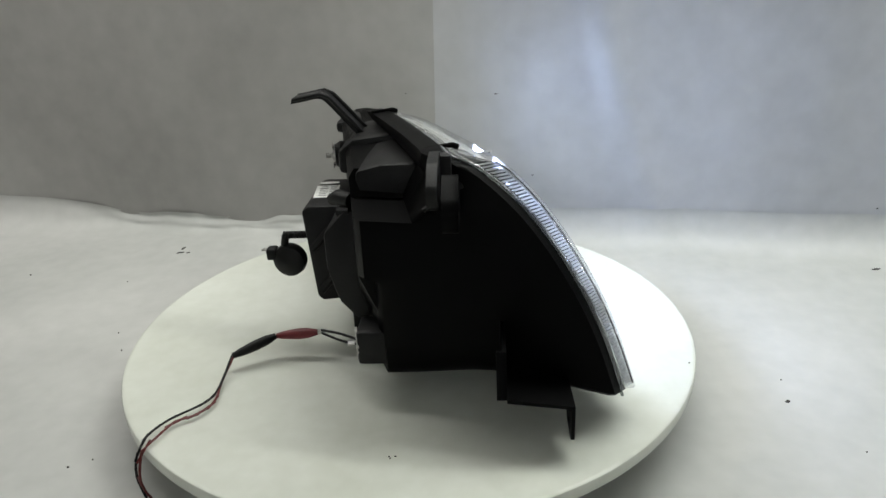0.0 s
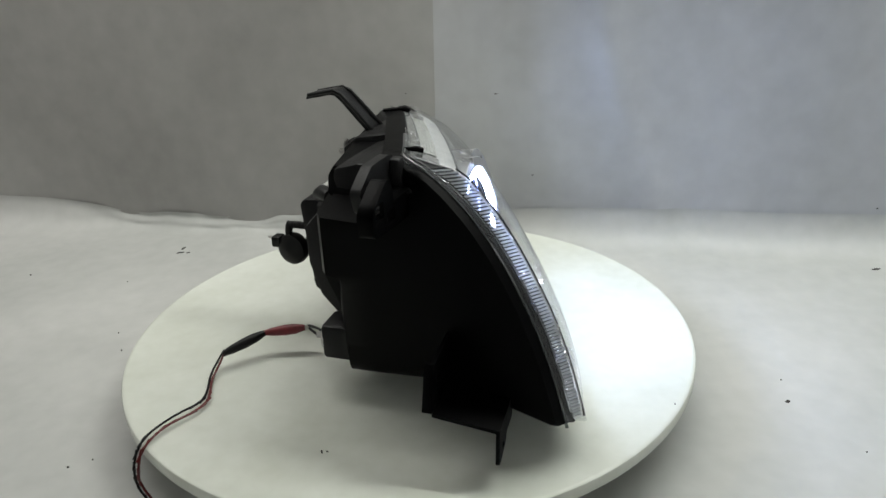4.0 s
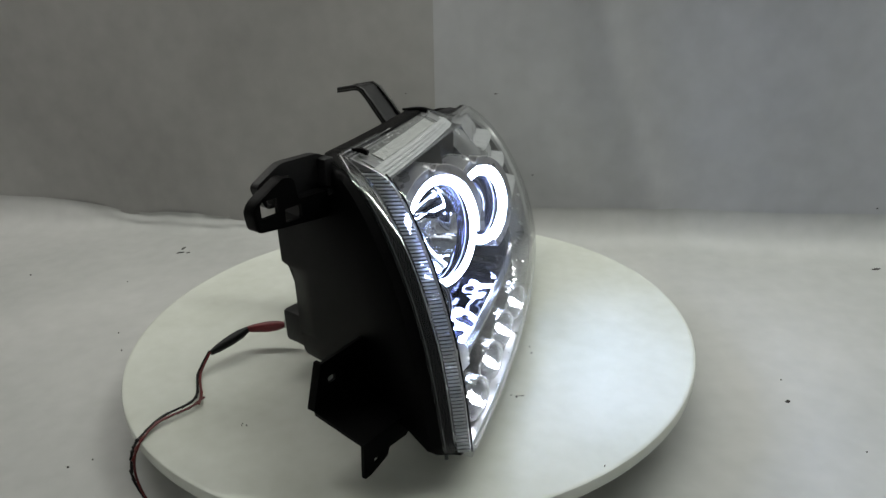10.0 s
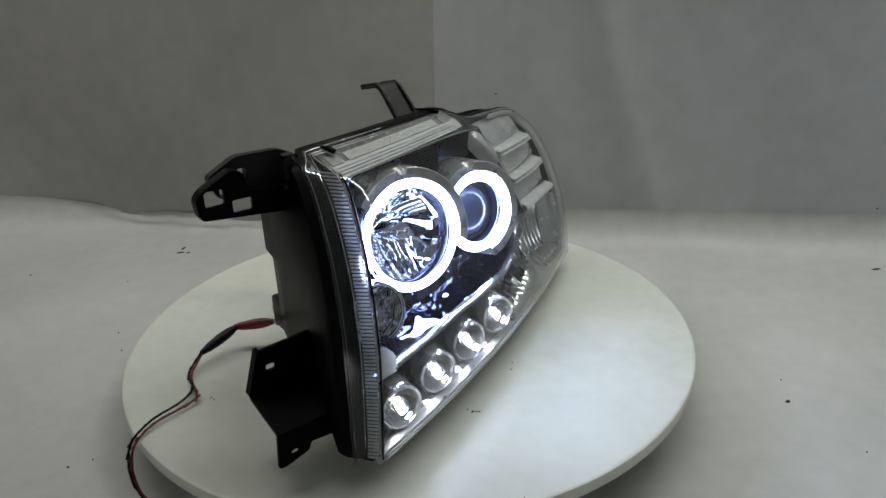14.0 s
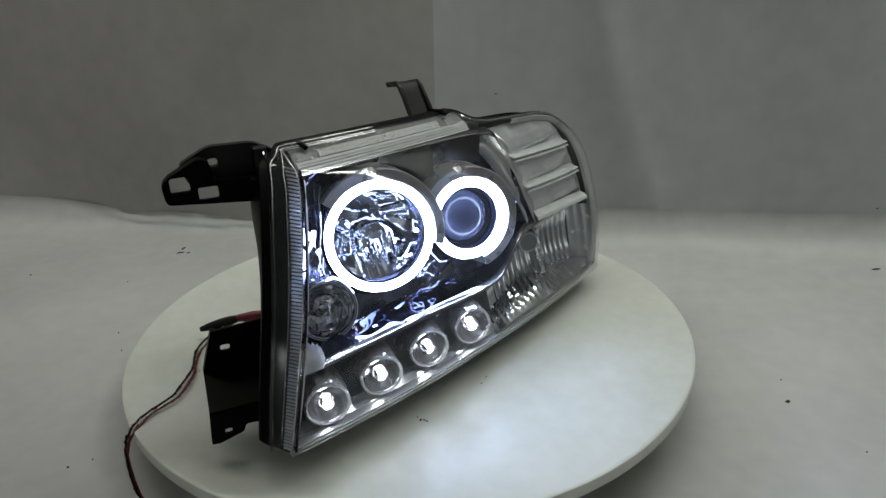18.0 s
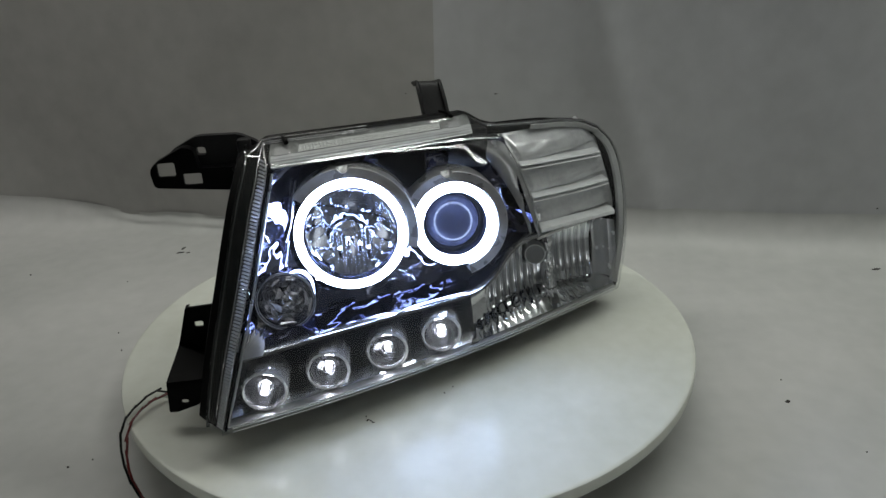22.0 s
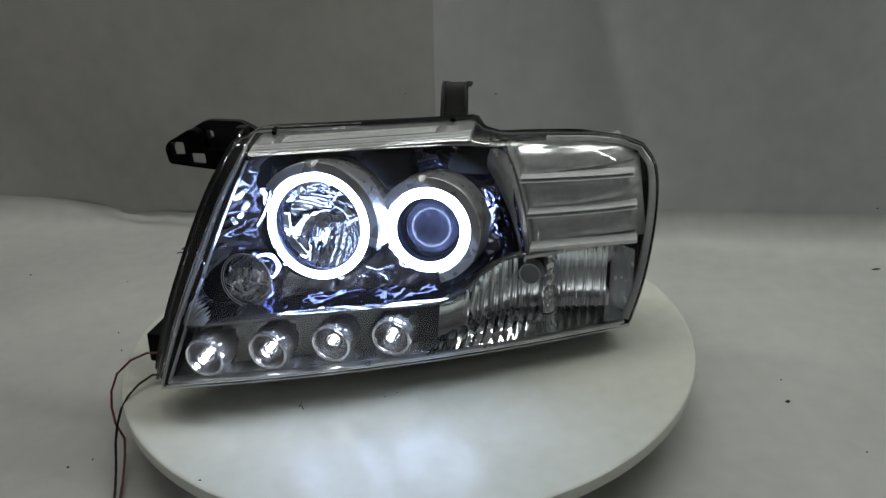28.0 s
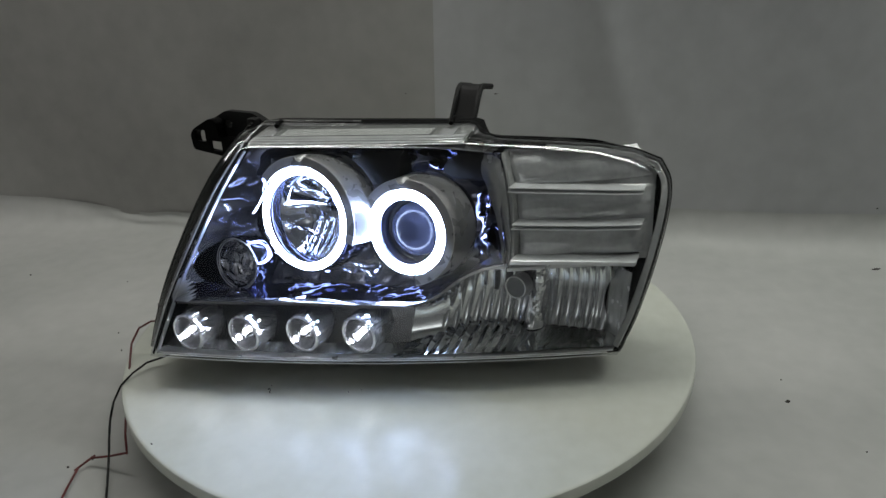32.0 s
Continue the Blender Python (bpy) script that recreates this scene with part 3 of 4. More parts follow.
    return bezel_deep(u, v, x, z)


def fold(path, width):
    """A smooth raised ridge of pale chrome, laid on the bezel as a highlight."""
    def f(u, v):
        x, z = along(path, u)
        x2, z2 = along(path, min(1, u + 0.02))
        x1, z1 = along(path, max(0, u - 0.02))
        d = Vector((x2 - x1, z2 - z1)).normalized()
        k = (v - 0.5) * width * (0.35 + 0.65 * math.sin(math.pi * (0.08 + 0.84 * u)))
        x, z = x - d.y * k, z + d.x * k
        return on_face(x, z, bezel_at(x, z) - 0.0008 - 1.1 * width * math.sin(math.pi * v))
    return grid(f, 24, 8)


for path, width in GLINTS:
    part("bezel_glint", fold(path, width), GLINT, headlamp, sharp=80)

# panel behind the small lamps, and its floor
part("lamp_panel", region([(-0.166, 0.036), (-0.06, 0.035), (0.053, 0.0345)], [(-0.155, 0.0745), (-0.06, 0.0755), (0.053, 0.073)],
                          lambda u, v, x, z: 0.022 + 0.010 * v, 50, 10), PANEL, headlamp, "dark grey panel behind the small lamps")
part("panel_floor", region([(-0.168, 0.0275), (-0.06, 0.0268), (0.050, 0.0262)], [(-0.166, 0.036), (-0.06, 0.035), (0.050, 0.0345)],
                           lambda u, v, x, z: 0.004 + 0.020 * v, 70, 6), COLLAR, headlamp)

part("lip_line", tube([on_face(*along(EDGE_LOW, 0.01 + 0.98 * k / 60), 0.000) for k in range(61)], 0.0007, 6), BRIGHT, headlamp)
part("lip_line", tube([on_face(x, z - 0.0030, 0.0005) for x, z in (along(EDGE_LOW, 0.01 + 0.98 * k / 60) for k in range(61))], 0.0005, 6), BRIGHT, headlamp)

# ---- turn signal: three scooped reflectors over a shelf ----
def div_x(z):
    return spline([(0.104, 0.1365), (0.125, 0.1345), (0.150, 0.1285), (0.178, 0.1185), (0.198, 0.1075)], z)


def out_x(z):
    return spline([(0.100, 0.2365), (0.145, 0.2375), (0.168, 0.2335), (0.182, 0.2265), (0.197, 0.213)], z)


def scoop(z0, z1, name):
    def f(u, v):
        z = z0 + (z1 - z0) * v
        x = div_x(z) + (out_x(z) - div_x(z)) * u
        d = 0.0235 - 0.0050 * math.sin(math.pi * v) ** 0.8 * min(1, (1 - u) * 14) * min(1, u * 20) + 0.002 * noise.noise((u * 4, v * 5, z0 * 90))
        return on_face(x, z, d)
    return part(name, grid(f, 60, 14), SIGNAL, headlamp, sharp=50)


SIGNAL = material("signal_reflector", (0.66, 0.665, 0.675), 0.20, 0.45, vary=0.15, scale=50, fine=200)
part("signal_back", region([(0.128, 0.106), (0.18, 0.104), (0.246, 0.101)], [(0.103, 0.1990), (0.16, 0.1960), (0.205, 0.1880), (0.236, 0.1730)], lambda u, v, x, z: 0.027, 40, 20), SIGNAL, headlamp)
scoop(0.1085, 0.134, "scoop_reflector")
scoop(0.1405, 0.164, "scoop_reflector")
scoop(0.1705, 0.1965, "scoop_reflector")
for zb, rise, drop in ((0.1372, 0.0025, 0.0040), (0.1672, 0.0030, 0.0060)):
    for dz in (-0.0017, 0.0017):
        part("scoop_bar", ribbon([(div_x(zb) - 0.002, zb + dz + rise), (0.18, zb + dz + (rise - drop) / 2), (out_x(zb) - 0.003, zb + dz - drop)], 0.007, 0.028, 0.0009, 40), BRIGHT, headlamp)


def shelf_point(u, v):
    x = 0.131 + (0.2355 - 0.131) * u
    z = 0.1035 + 0.0012 * math.sin(u * 3)
    return on_face(x, z + 0.006 * v, 0.012 + 0.030 * v)


part("shelf_edge", ribbon([(0.1345, 0.1105), (0.185, 0.1075), (0.236, 0.1030)], 0.006, 0.020, 0.0060), BRIGHT, headlamp, "bright silver edge of the shelf")
part("signal_shelf", slab(shelf_point, 20, 4, (0, 0, -0.003)), SILVER, headlamp, "bright silver shelf under the signal")

# ---- lower clear outlet with upright flutes ----
OUT_TOP = [(0.048, 0.072), (0.062, 0.073), (0.078, 0.081), (0.096, 0.0955), (0.114, 0.1025), (0.14, 0.1025), (0.19, 0.0985), (0.2345, 0.0945)]


def outlet_top_z(x):
    return spline(OUT_TOP, x)


def outlet_floor_z(x):
    return spline([(0.048, 0.031), (0.08, 0.0335), (0.105, 0.0375), (0.14, 0.0385), (0.18, 0.0360), (0.215, 0.033), (0.2345, 0.032)], x)


def flute(x):
    """Upright hollows in two banks, with a smooth panel before and a bright rib between them."""
    f = ((x - 0.05) / 0.0088) % 1.0
    bank = min(1.0, max(0.0, (x - 0.072) / 0.010)) * (1.0 if x < 0.143 or x > 0.162 else 0.0)
    return 0.0040 * bank * (1 - (2 * f - 1) ** 2)


def rib_between(x, z):
    k = max(0.0, 1 - ((x - 0.1525) / 0.0095) ** 2)
    return -0.011 * k - 0.0022 * k * noise.noise((x * 240, z * 150, 2.0)) - 0.0012 * k * noise.noise((x * 500, z * 330, 7.0))


def outlet_back(u, v):
    x = 0.048 + (0.213 - 0.048) * u
    z0, z1 = outlet_floor_z(x), outlet_top_z(x)
    z = z0 + (z1 - z0) * v
    hollow = 0.013 * v ** 4 + 0.008 * (1 - v) ** 4
    return on_face(x, z, 0.040 + 0.012 * math.sin(math.pi * u) - hollow + flute(x) * (1 - 0.45 * v ** 6) + rib_between(x, z))


def outlet_floor(u, v):
    x = 0.048 + (0.2335 - 0.048) * u
    z = 0.030 + (outlet_floor_z(x) - 0.030) * v
    p = on_face(x, z, 0.006 + (0.026 + 0.012 * math.sin(math.pi * u)) * v ** 0.8 + flute(x) * (0.3 + 0.7 * v) + 0.6 * v * rib_between(x, z))
    f = ((x - 0.05) / 0.0088) % 1.0
    wave = max(0.0, 1 - ((x - 0.100) / 0.050) ** 2)
    p.z += wave * (0.004 + 0.0045 * (1 - abs(2 * f - 1))) * min(1, v * 2.5)
    return p


def outlet_side(u, v):
    x = 0.213 + 0.0215 * u
    z = 0.032 + (0.0945 - 0.032) * v
    return on_face(x, z, 0.040 - 0.032 * u + 0.0015 * abs(math.sin(u * 9)))


part("fluted_reflector", grid(outlet_back, 330, 36), GREYCHROME, headlamp, "clear chrome reflector with upright flutes", sharp=25)
part("fluted_floor", grid(outlet_floor, 330, 10), GREYCHROME, headlamp, sharp=25)
part("reflector_side", grid(outlet_side, 10, 24), SATIN, headlamp, sharp=25)
window_frame = axis_frame((0.1335, -0.0240, 0.0770), (-0.15, -1, 0.1))
part("bulb_window", lathe([(0.0, 0.001), (0.0095, 0.001), (0.0105, 0.002), (0.0115, 0.0005), (0.0118, -0.012), (0, -0.012)], window_frame, 36), WINDOW, headlamp, "round dark bulb window")
part("window_rim", lathe([(0.0100, 0.001), (0.0103, 0.0026), (0.0110, 0.0026), (0.0111, -0.004), (0.0102, -0.004)], window_frame, 40, closed=True), BRIGHT, headlamp)
low_window = axis_frame((0.1230, -0.0600, 0.0270), (-0.15, -0.7, 0.7))
part("bulb_window", lathe([(0.0, 0.001), (0.0085, 0.001), (0.0098, 0.0015), (0.010, -0.006), (0, -0.006)], low_window, 30), WINDOW, headlamp)

# ---- top light bar in the ledge ----
def bar_point(x0, x1, z0, z1, deep):
    return lambda u, v: on_face(x0 + (x1 - x0) * u, z0 + (z1 - z0) * v - 0.0155 * max(0, x0 + (x1 - x0) * u + 0.05) ** 1.5 , deep)


part("light_bar", slab(bar_point(-0.098, 0.040, 0.2160, 0.2198, 0.007), 40, 5, (0, 0.004, -0.004)), FROST, headlamp, "frosted white light bar under the top edge")


def hatch():
    """Fine slanting ribs on the light bar."""
    bm = bmesh.new()
    at = bar_point(-0.098, 0.040, 0.2160, 0.2198, 0.0064)
    for i in range(110):
        u = 0.004 + 0.984 * i / 110
        vs = [bm.verts.new(at(min(1, u + du), v)) for du, v in ((0.0, 0.04), (0.0045, 0.04), (0.0105, 0.96), (0.006, 0.96))]
        bm.faces.new(vs)
    got = bmesh.ops.extrude_face_region(bm, geom=bm.faces[:])
    bmesh.ops.translate(bm, vec=(0, 0.001, -0.0006), verts=[g for g in got["geom"] if isinstance(g, bmesh.types.BMVert)])
    return bm


part("bar_ribs", hatch(), HATCHED, headlamp, "fine slanting white ribs", smooth=False)
# thin bright tubes drawn in as the highlights of the clear edges
corner = list(range(2 * NU + NV - 14, 2 * NU + 2 * NV - 1))
for row, r in ((rim_row(0.0016, 0.005, 0.5), 0.0004), (rim_row(0.0034, 0.010, 0.97), 0.0004), (rim_row(0.0008, 0.001, 0.06), 0.0005)):
    part("corner_highlight", tube([row[k] for k in corner], r, 6), SATIN, headlamp)
part("bar_end", slab(bar_point(0.047, 0.060, 0.2158, 0.2195, 0.006), 6, 3, (0, 0.004, -0.004)), SATIN, headlamp)
part("bar_end", slab(bar_point(-0.118, -0.104, 0.2160, 0.2198, 0.006), 6, 3, (0, 0.004, -0.004)), SATIN, headlamp)
part("bar_tray", slab(bar_point(-0.122, 0.072, 0.2095, 0.2212, 0.010), 60, 8, (0, 0.004, -0.004)), FROST, headlamp)
for k, zz in enumerate((0.2098, 0.2116, 0.2134, 0.2149)):
    part("bar_line", ribbon([(-0.1205, zz), (-0.05, zz), (0.02, zz - 0.0003), (0.071, zz - 0.0007)], 0.005, 0.010, 0.0010, 60), BRIGHT, headlamp)

# ---- the two ring lamps ----
def ring_lamp(at, r_out, r_in, projector, collar):
    m = axis_frame(at, FACING)
    mid, w = (r_out + r_in) / 2, (r_out - r_in) / 2
    prof = [(mid + w * math.cos(a), 0.004 + w * 0.55 * math.sin(a)) for a in [2 * math.pi * k / 10 for k in range(10)]]
    part("ring_light", lathe(prof, m, 72, closed=True), RING, headlamp, "lit white halo ring")

    # flat collar over the upper part of the ring, with round bites in its inner edge
    a0, a1, bites = collar

    def rim(u, v):
        a = radians(a0 + (a1 - a0) * u)
        bite = sum(math.sqrt(max(0.0, 1 - ((a - radians(q)) * r_out / 0.0042) ** 2)) for q in bites)
        ro = r_out + 0.0098 - 0.0046 * min(1.0, bite)
        p = [(r_out + 0.0009, -0.001), (r_out + 0.0011, 0.0078), (ro - 0.0004, 0.0078), (ro, 0.0072), (ro + 0.0002, 0.002), (r_out + 0.0106, -0.004), (r_out + 0.0116, -0.014), (r_out + 0.013, -0.034)][round(v * 7)]
        return m @ Vector((p[0] * math.cos(a), p[0] * math.sin(a), p[1]))
    part("ring_collar", grid(rim, 160, 7), COLLARGREY, headlamp, "grey chrome collar with round bites over the ring", sharp=30)
    part("collar_edge", tube([rim(k / 160, 3 / 7) for k in range(161)], 0.00035, 5), BRIGHT, headlamp)
    part("ring_shroud", open_lathe([(r_out - 0.001, 0.0005), (r_out + 0.0004, -0.002), (r_out + 0.002, -0.014), (r_out + 0.006, -0.036)], m, 72), DARKCHROME, headlamp, "smoked chrome shroud round the ring")
    part("ring_seat", open_lathe([(r_in + 0.001, 0.001), (r_in - 0.001, -0.002), (r_in - 0.0015, -0.012)], m, 72), DARKCHROME, headlamp)
    if projector:
        part("lamp_barrel", open_lathe([(r_in - 0.0015, -0.011), (r_in - 0.003, -0.0125), (r_in - 0.0035, -0.020), (0.0, -0.021)], m, 60),
             BLACKPALE, headlamp, "dark stepped barrel of the projector lamp")
        part("projector_lens", lathe([(0.0272, -0.0200), (0.0270, -0.014), (0.0245, -0.0090), (0.020, -0.0045), (0.0145, -0.0015), (0.0075, 0.0002), (0.0, 0.0006)], m, 64), PROJECTOR, headlamp,
             "dark blue domed projector lens")
    else:
        def dish(u, v):
            """A deep dish: upright strips below the bulb, broad slanting facets beside and above it."""
            a, q = 2 * math.pi * u, r_in * (0.16 + 0.82 * v)
            x, y = q * math.cos(a), q * math.sin(a)
            h = -0.043 + 0.034 * (q / r_in) ** 2
            low = min(1.0, max(0.0, (-y - 0.002) / 0.006)) * min(1.0, max(0.0, (0.021 - abs(x)) / 0.004))
            strip = (x / 0.0078 + 0.3) % 1.0
            side = (y / 0.021 + 0.30 * x / 0.021 + 0.2) % 1.0
            h += 0.0018 * low * abs(2 * strip - 1) + 0.0026 * (1 - low) * side * min(1.0, v * 3, (1 - v) * 8)
            return m @ Vector((x, y, h))
        part("reflector_bowl", grid(dish, 150, 40, wrap=True), BOWL, headlamp, "faceted chrome reflector bowl", sharp=24)
        part("bowl_rim", open_lathe([(r_in - 0.0005, -0.008), (r_in * 0.985, -0.011)], m, 72), BOWL, headlamp)
        part("bulb_holder", lathe([(0.0, -0.020), (0.006, -0.021), (0.0085, -0.026), (0.009, -0.043), (0.0, -0.043)], m, 28), BOWL, headlamp)
        part("bulb", lathe([(0.0, -0.004), (0.003, -0.005), (0.0048, -0.010), (0.0048, -0.022), (0.0, -0.022)], m, 20), DOME, headlamp, "clear glass bulb")
        part("bulb_cap", lathe([(0.0, 0.0), (0.0075, -0.0005), (0.0085, -0.003), (0.0085, -0.006), (0.0, -0.006)], m @ pose(-0.001, 0.003, -0.008), 28), BOWL, headlamp, "round chrome bulb cap")
        for dx in (-0.0042, 0.0040):
            part("cap_hole", lathe([(0.0, 0.0003), (0.0016, 0.0003), (0.0016, -0.001), (0.0, -0.001)], m @ pose(-0.001 + dx, 0.002, -0.0083), 14), BASE, headlamp)


ring_lamp(LAMP_ONE, 0.0505, 0.0428, False, (-16, 142, (92,)))
ring_lamp(LAMP_TWO, 0.0405, 0.0310, True, (-75, 180, (97, 162)))

# ---- small round reflector by the inner side, and the fan below it ----
m = axis_frame(LAMP_SMALL, FACING)
part("reflector_rim", open_lathe([(0.0262, -0.022), (0.0265, -0.001), (0.0258, 0.0012), (0.0246, 0.0010), (0.0240, -0.001), (0.0236, -0.006)], m, 56), DARKCHROME, headlamp, "smoked rim of the small reflector")
SPARKLE = material("sparkling_chrome", (0.95, 0.96, 0.98), 0.06, 0.9, vary=0.15, scale=90, fine=300, rough_vary=0.06)


def small_dish():
    """A deep dish of flat facets, each tilted a little its own way, round a raised middle."""
    rnd = random.Random(5)
    bm = bmesh.new()
    rings = ((0.0238, -0.002), (0.0212, -0.0075), (0.0165, -0.0115), (0.0105, -0.0140), (0.0055, -0.0120), (0.0020, -0.0090))
    for k, ((r0, h0), (r1, h1)) in enumerate(zip(rings, rings[1:])):
        n = (10, 8, 7, 6, 5)[k]
        for i in range(n):
            a0, a1 = 2 * math.pi * (i + 0.37 * k) / n, 2 * math.pi * (i + 1 + 0.37 * k) / n
            lift = [rnd.uniform(-0.0036, 0.0036) for _ in range(4)]
            vs = [bm.verts.new(m @ Vector((r * math.cos(a), r * math.sin(a), h + d)))
                  for (r, h, a), d in zip(((r0, h0, a0), (r0, h0, a1), (r1, h1, a1), (r1, h1, a0)), lift)]
            bm.faces.new(vs)
    lathe([(0.0, -0.0195), (0.0225, -0.0195), (0.0225, -0.0210), (0.0, -0.0210)], m, 24, bm=bm)
    return bm


part("small_reflector", small_dish(), SPARKLE, headlamp, "small round faceted chrome reflector", smooth=False)
for rr, hh in ((0.0256, 0.0014), (0.0241, 0.0002)):
    part("rim_line", tube([m @ Vector((rr * math.cos(0.13 * k), rr * math.sin(0.13 * k), hh)) for k in range(49)], 0.0003, 5), BRIGHT, headlamp)
part("small_lens", lathe([(0.0240, -0.001), (0.020, 0.003), (0.012, 0.006), (0.0, 0.0075)], m, 40), DOME, headlamp, "clear dome over the small reflector")


fan_tip = on_face(-0.1545, 0.0785, 0.005)


def fan(u, v):
    """Pleats that spread from one corner."""
    a = radians(4 + 84 * u)
    long = (0.004 + 0.96 * v) * (0.019 + 0.006 * math.sin(math.pi * u))
    fold = 0.0050 * v * (1 if round(u * 18) % 2 else -1)
    return fan_tip + Vector((math.cos(a) * long, 0.40 * long + fold, math.sin(a) * long))


FAN = material("pale_pleats", (0.90, 0.91, 0.94), 0.24, 0.45, vary=0.12, scale=120, fine=500, rough_vary=0.06)
part("corner_fan", grid(fan, 18, 6), FAN, headlamp, "bright pleated chrome fan in the corner", smooth=False)

# ---- four small lamps ----
CUPCHROME = material("cup_chrome", (0.86, 0.86, 0.87), 0.06, 0.75, vary=0.06, scale=60, fine=300, rough_vary=0.05)
CUPBOWL = material("cup_bowl_chrome", (0.55, 0.55, 0.57), 0.06, 1.0, vary=0.1, scale=60, fine=300, rough_vary=0.03)
for at in ((-0.138, -0.182, 0.0495), (-0.0869, -0.1618, 0.0493), (-0.035, -0.1399, 0.0495), (0.0166, -0.1214, 0.0503)):
    m = axis_frame(at, (0, -1, 0.02)) @ Matrix.Scale(1.21, 4)
    cup = part("lamp_cup", open_lathe([(0.0136, 0.001), (0.0140, 0.003), (0.0146, 0.002), (0.0152, -0.003), (0.0156, -0.012), (0.0166, -0.034)], m, 56,
                                      lambda a, r, h: r * (1 + (0.035 * (1 if math.sin(11 * a) > 0 else -1) if h < -0.002 else 0))), CUPCHROME, headlamp, "fluted chrome cup", sharp=20)
    part("cup_rim", lathe([(0.0130, 0.0010), (0.0134, 0.0036), (0.0142, 0.0042), (0.0152, 0.0030), (0.0154, 0.0), (0.0132, 0.0)], m, 84, lambda a, r, h: r * (1 + (0.022 * (math.sin(21 * a) > 0) if r > 0.0145 else 0)), closed=True), CUPCHROME, cup, "knurled chrome rim", sharp=25)
    part("cup_bowl", open_lathe([(0.0131, 0.001), (0.0122, -0.003), (0.0095, -0.008), (0.0055, -0.0115), (0.0, -0.013)], m, 48), CUPBOWL, cup)
    part("cup_ring", lathe([(0.0042, -0.0030), (0.0050, -0.0026), (0.0052, -0.0034)], m, 36, closed=True), CUPCHROME, cup)
    part("cup_lens", lathe([(0.0131, 0.0015), (0.0118, 0.0040), (0.0090, 0.0062), (0.0045, 0.0075), (0.0, 0.0080)], m, 40), DOME, cup, "clear domed cap")
    part("led", lathe([(0.0, 0.0030), (0.0011, 0.0027), (0.0019, 0.0012), (0.0021, -0.004), (0.0, -0.004)], m @ pose(0.0005, 0.001, 0.0005), 16), LED, cup, "lit white diode")

# ---- brackets ----
upright = Matrix(((1, 0, 0, 0), (0, 0, 1, 0), (0, 1, 0, 0), (0, 0, 0, 1)))
UPPER_TAB = rounded([(-0.132, 0.222), (-0.150, 0.231), (-0.187, 0.2315), (-0.212, 0.2185), (-0.205, 0.200), (-0.130, 0.196)], 0.005)
LOWER_TAB = rounded([(-0.188, 0.2225), (-0.197, 0.2255), (-0.2225, 0.2125), (-0.2275, 0.206), (-0.2255, 0.1905), (-0.190, 0.1868), (-0.138, 0.182), (-0.138, 0.205), (-0.186, 0.2055)], 0.004)
side_bracket = part("side_bracket", plate(UPPER_TAB, [rounded([(-0.1885, 0.2213), (-0.1800, 0.2213), (-0.1800, 0.2138), (-0.1885, 0.2138)], 0.003),
                                                      rounded([(-0.2035, 0.2085), (-0.1975, 0.2085), (-0.1975, 0.2015), (-0.2035, 0.2015)], 0.001)],
                                          Matrix.Translation((0, -0.045, 0)) @ upright, 0.008), BLACKPALE, headlamp, "black side bracket with three slots", sharp=25)
part("bracket_step", plate(LOWER_TAB, [rounded([(-0.2208, 0.2125), (-0.2055, 0.2125), (-0.2055, 0.2000), (-0.2208, 0.2000)], 0.002),
                                       rounded([(-0.2000, 0.2017), (-0.1840, 0.2017), (-0.1840, 0.1912), (-0.2000, 0.1912)], 0.002)],
                           Matrix.Translation((0, -0.060, 0)) @ upright, 0.0035), BLACK, side_bracket, sharp=25)


def tab_wall():
    """The edge wall that joins the two levels."""
    bm = bmesh.new()
    loop = LOWER_TAB
    cx, cz = -0.19, 0.203
    rows = []
    for y, shrink in ((-0.060, 1.0), (-0.048, 1.0), (-0.048, 0.93), (-0.060, 0.93)):
        rows.append([bm.verts.new((cx + (x - cx) * shrink, y, cz + (z - cz) * shrink)) for x, z in loop])
    n = len(loop)
    for a, b in ((0, 1), (1, 2), (2, 3), (3, 0)):
        for i in range(n):
            k = (i + 1) % n
            bm.faces.new((rows[a][i], rows[a][k], rows[b][k], rows[b][i]))
    return bm


part("bracket_edge", tab_wall(), BLACK, side_bracket, sharp=25)

lower_bracket = part("lower_bracket", plate(rounded([(-0.150, 0.090), (-0.212, 0.0865), (-0.2235, 0.050), (-0.205, 0.046), (-0.150, 0.046)], 0.003),
                                            [rounded([(-0.2065, 0.0725), (-0.1985, 0.0725), (-0.1985, 0.0665), (-0.2065, 0.0665)], 0.002)],
                                            Matrix.Translation((0, -0.094, 0)) @ upright, 0.003), BLACK, headlamp, "black lower bracket with fixing holes", sharp=25)
part("bracket_tab", plate(rounded([(-0.2245, 0.044), (-0.2270, 0.0140), (-0.2200, 0.0135), (-0.2010, 0.0190), (-0.1985, 0.0255), (-0.178, 0.0240), (-0.165, 0.044)], 0.002),
                          [rounded([(-0.2155, 0.0255), (-0.2095, 0.0255), (-0.2095, 0.0205), (-0.2155, 0.0205)], 0.002)],
                          Matrix.Translation((0, -0.147, 0)) @ upright, 0.003), BLACK, lower_bracket, sharp=25)


def brace(u, v):
    a = Vector((-0.2235, -0.094, 0.050)).lerp(Vector((-0.155, -0.094, 0.050)), u)
    b = Vector((-0.2245, -0.147, 0.044)).lerp(Vector((-0.165, -0.147, 0.044)), u)
    return a.lerp(b, v)


part("bracket_web", slab(brace, 6, 6, (0, 0, -0.003)), BLACK, lower_bracket)
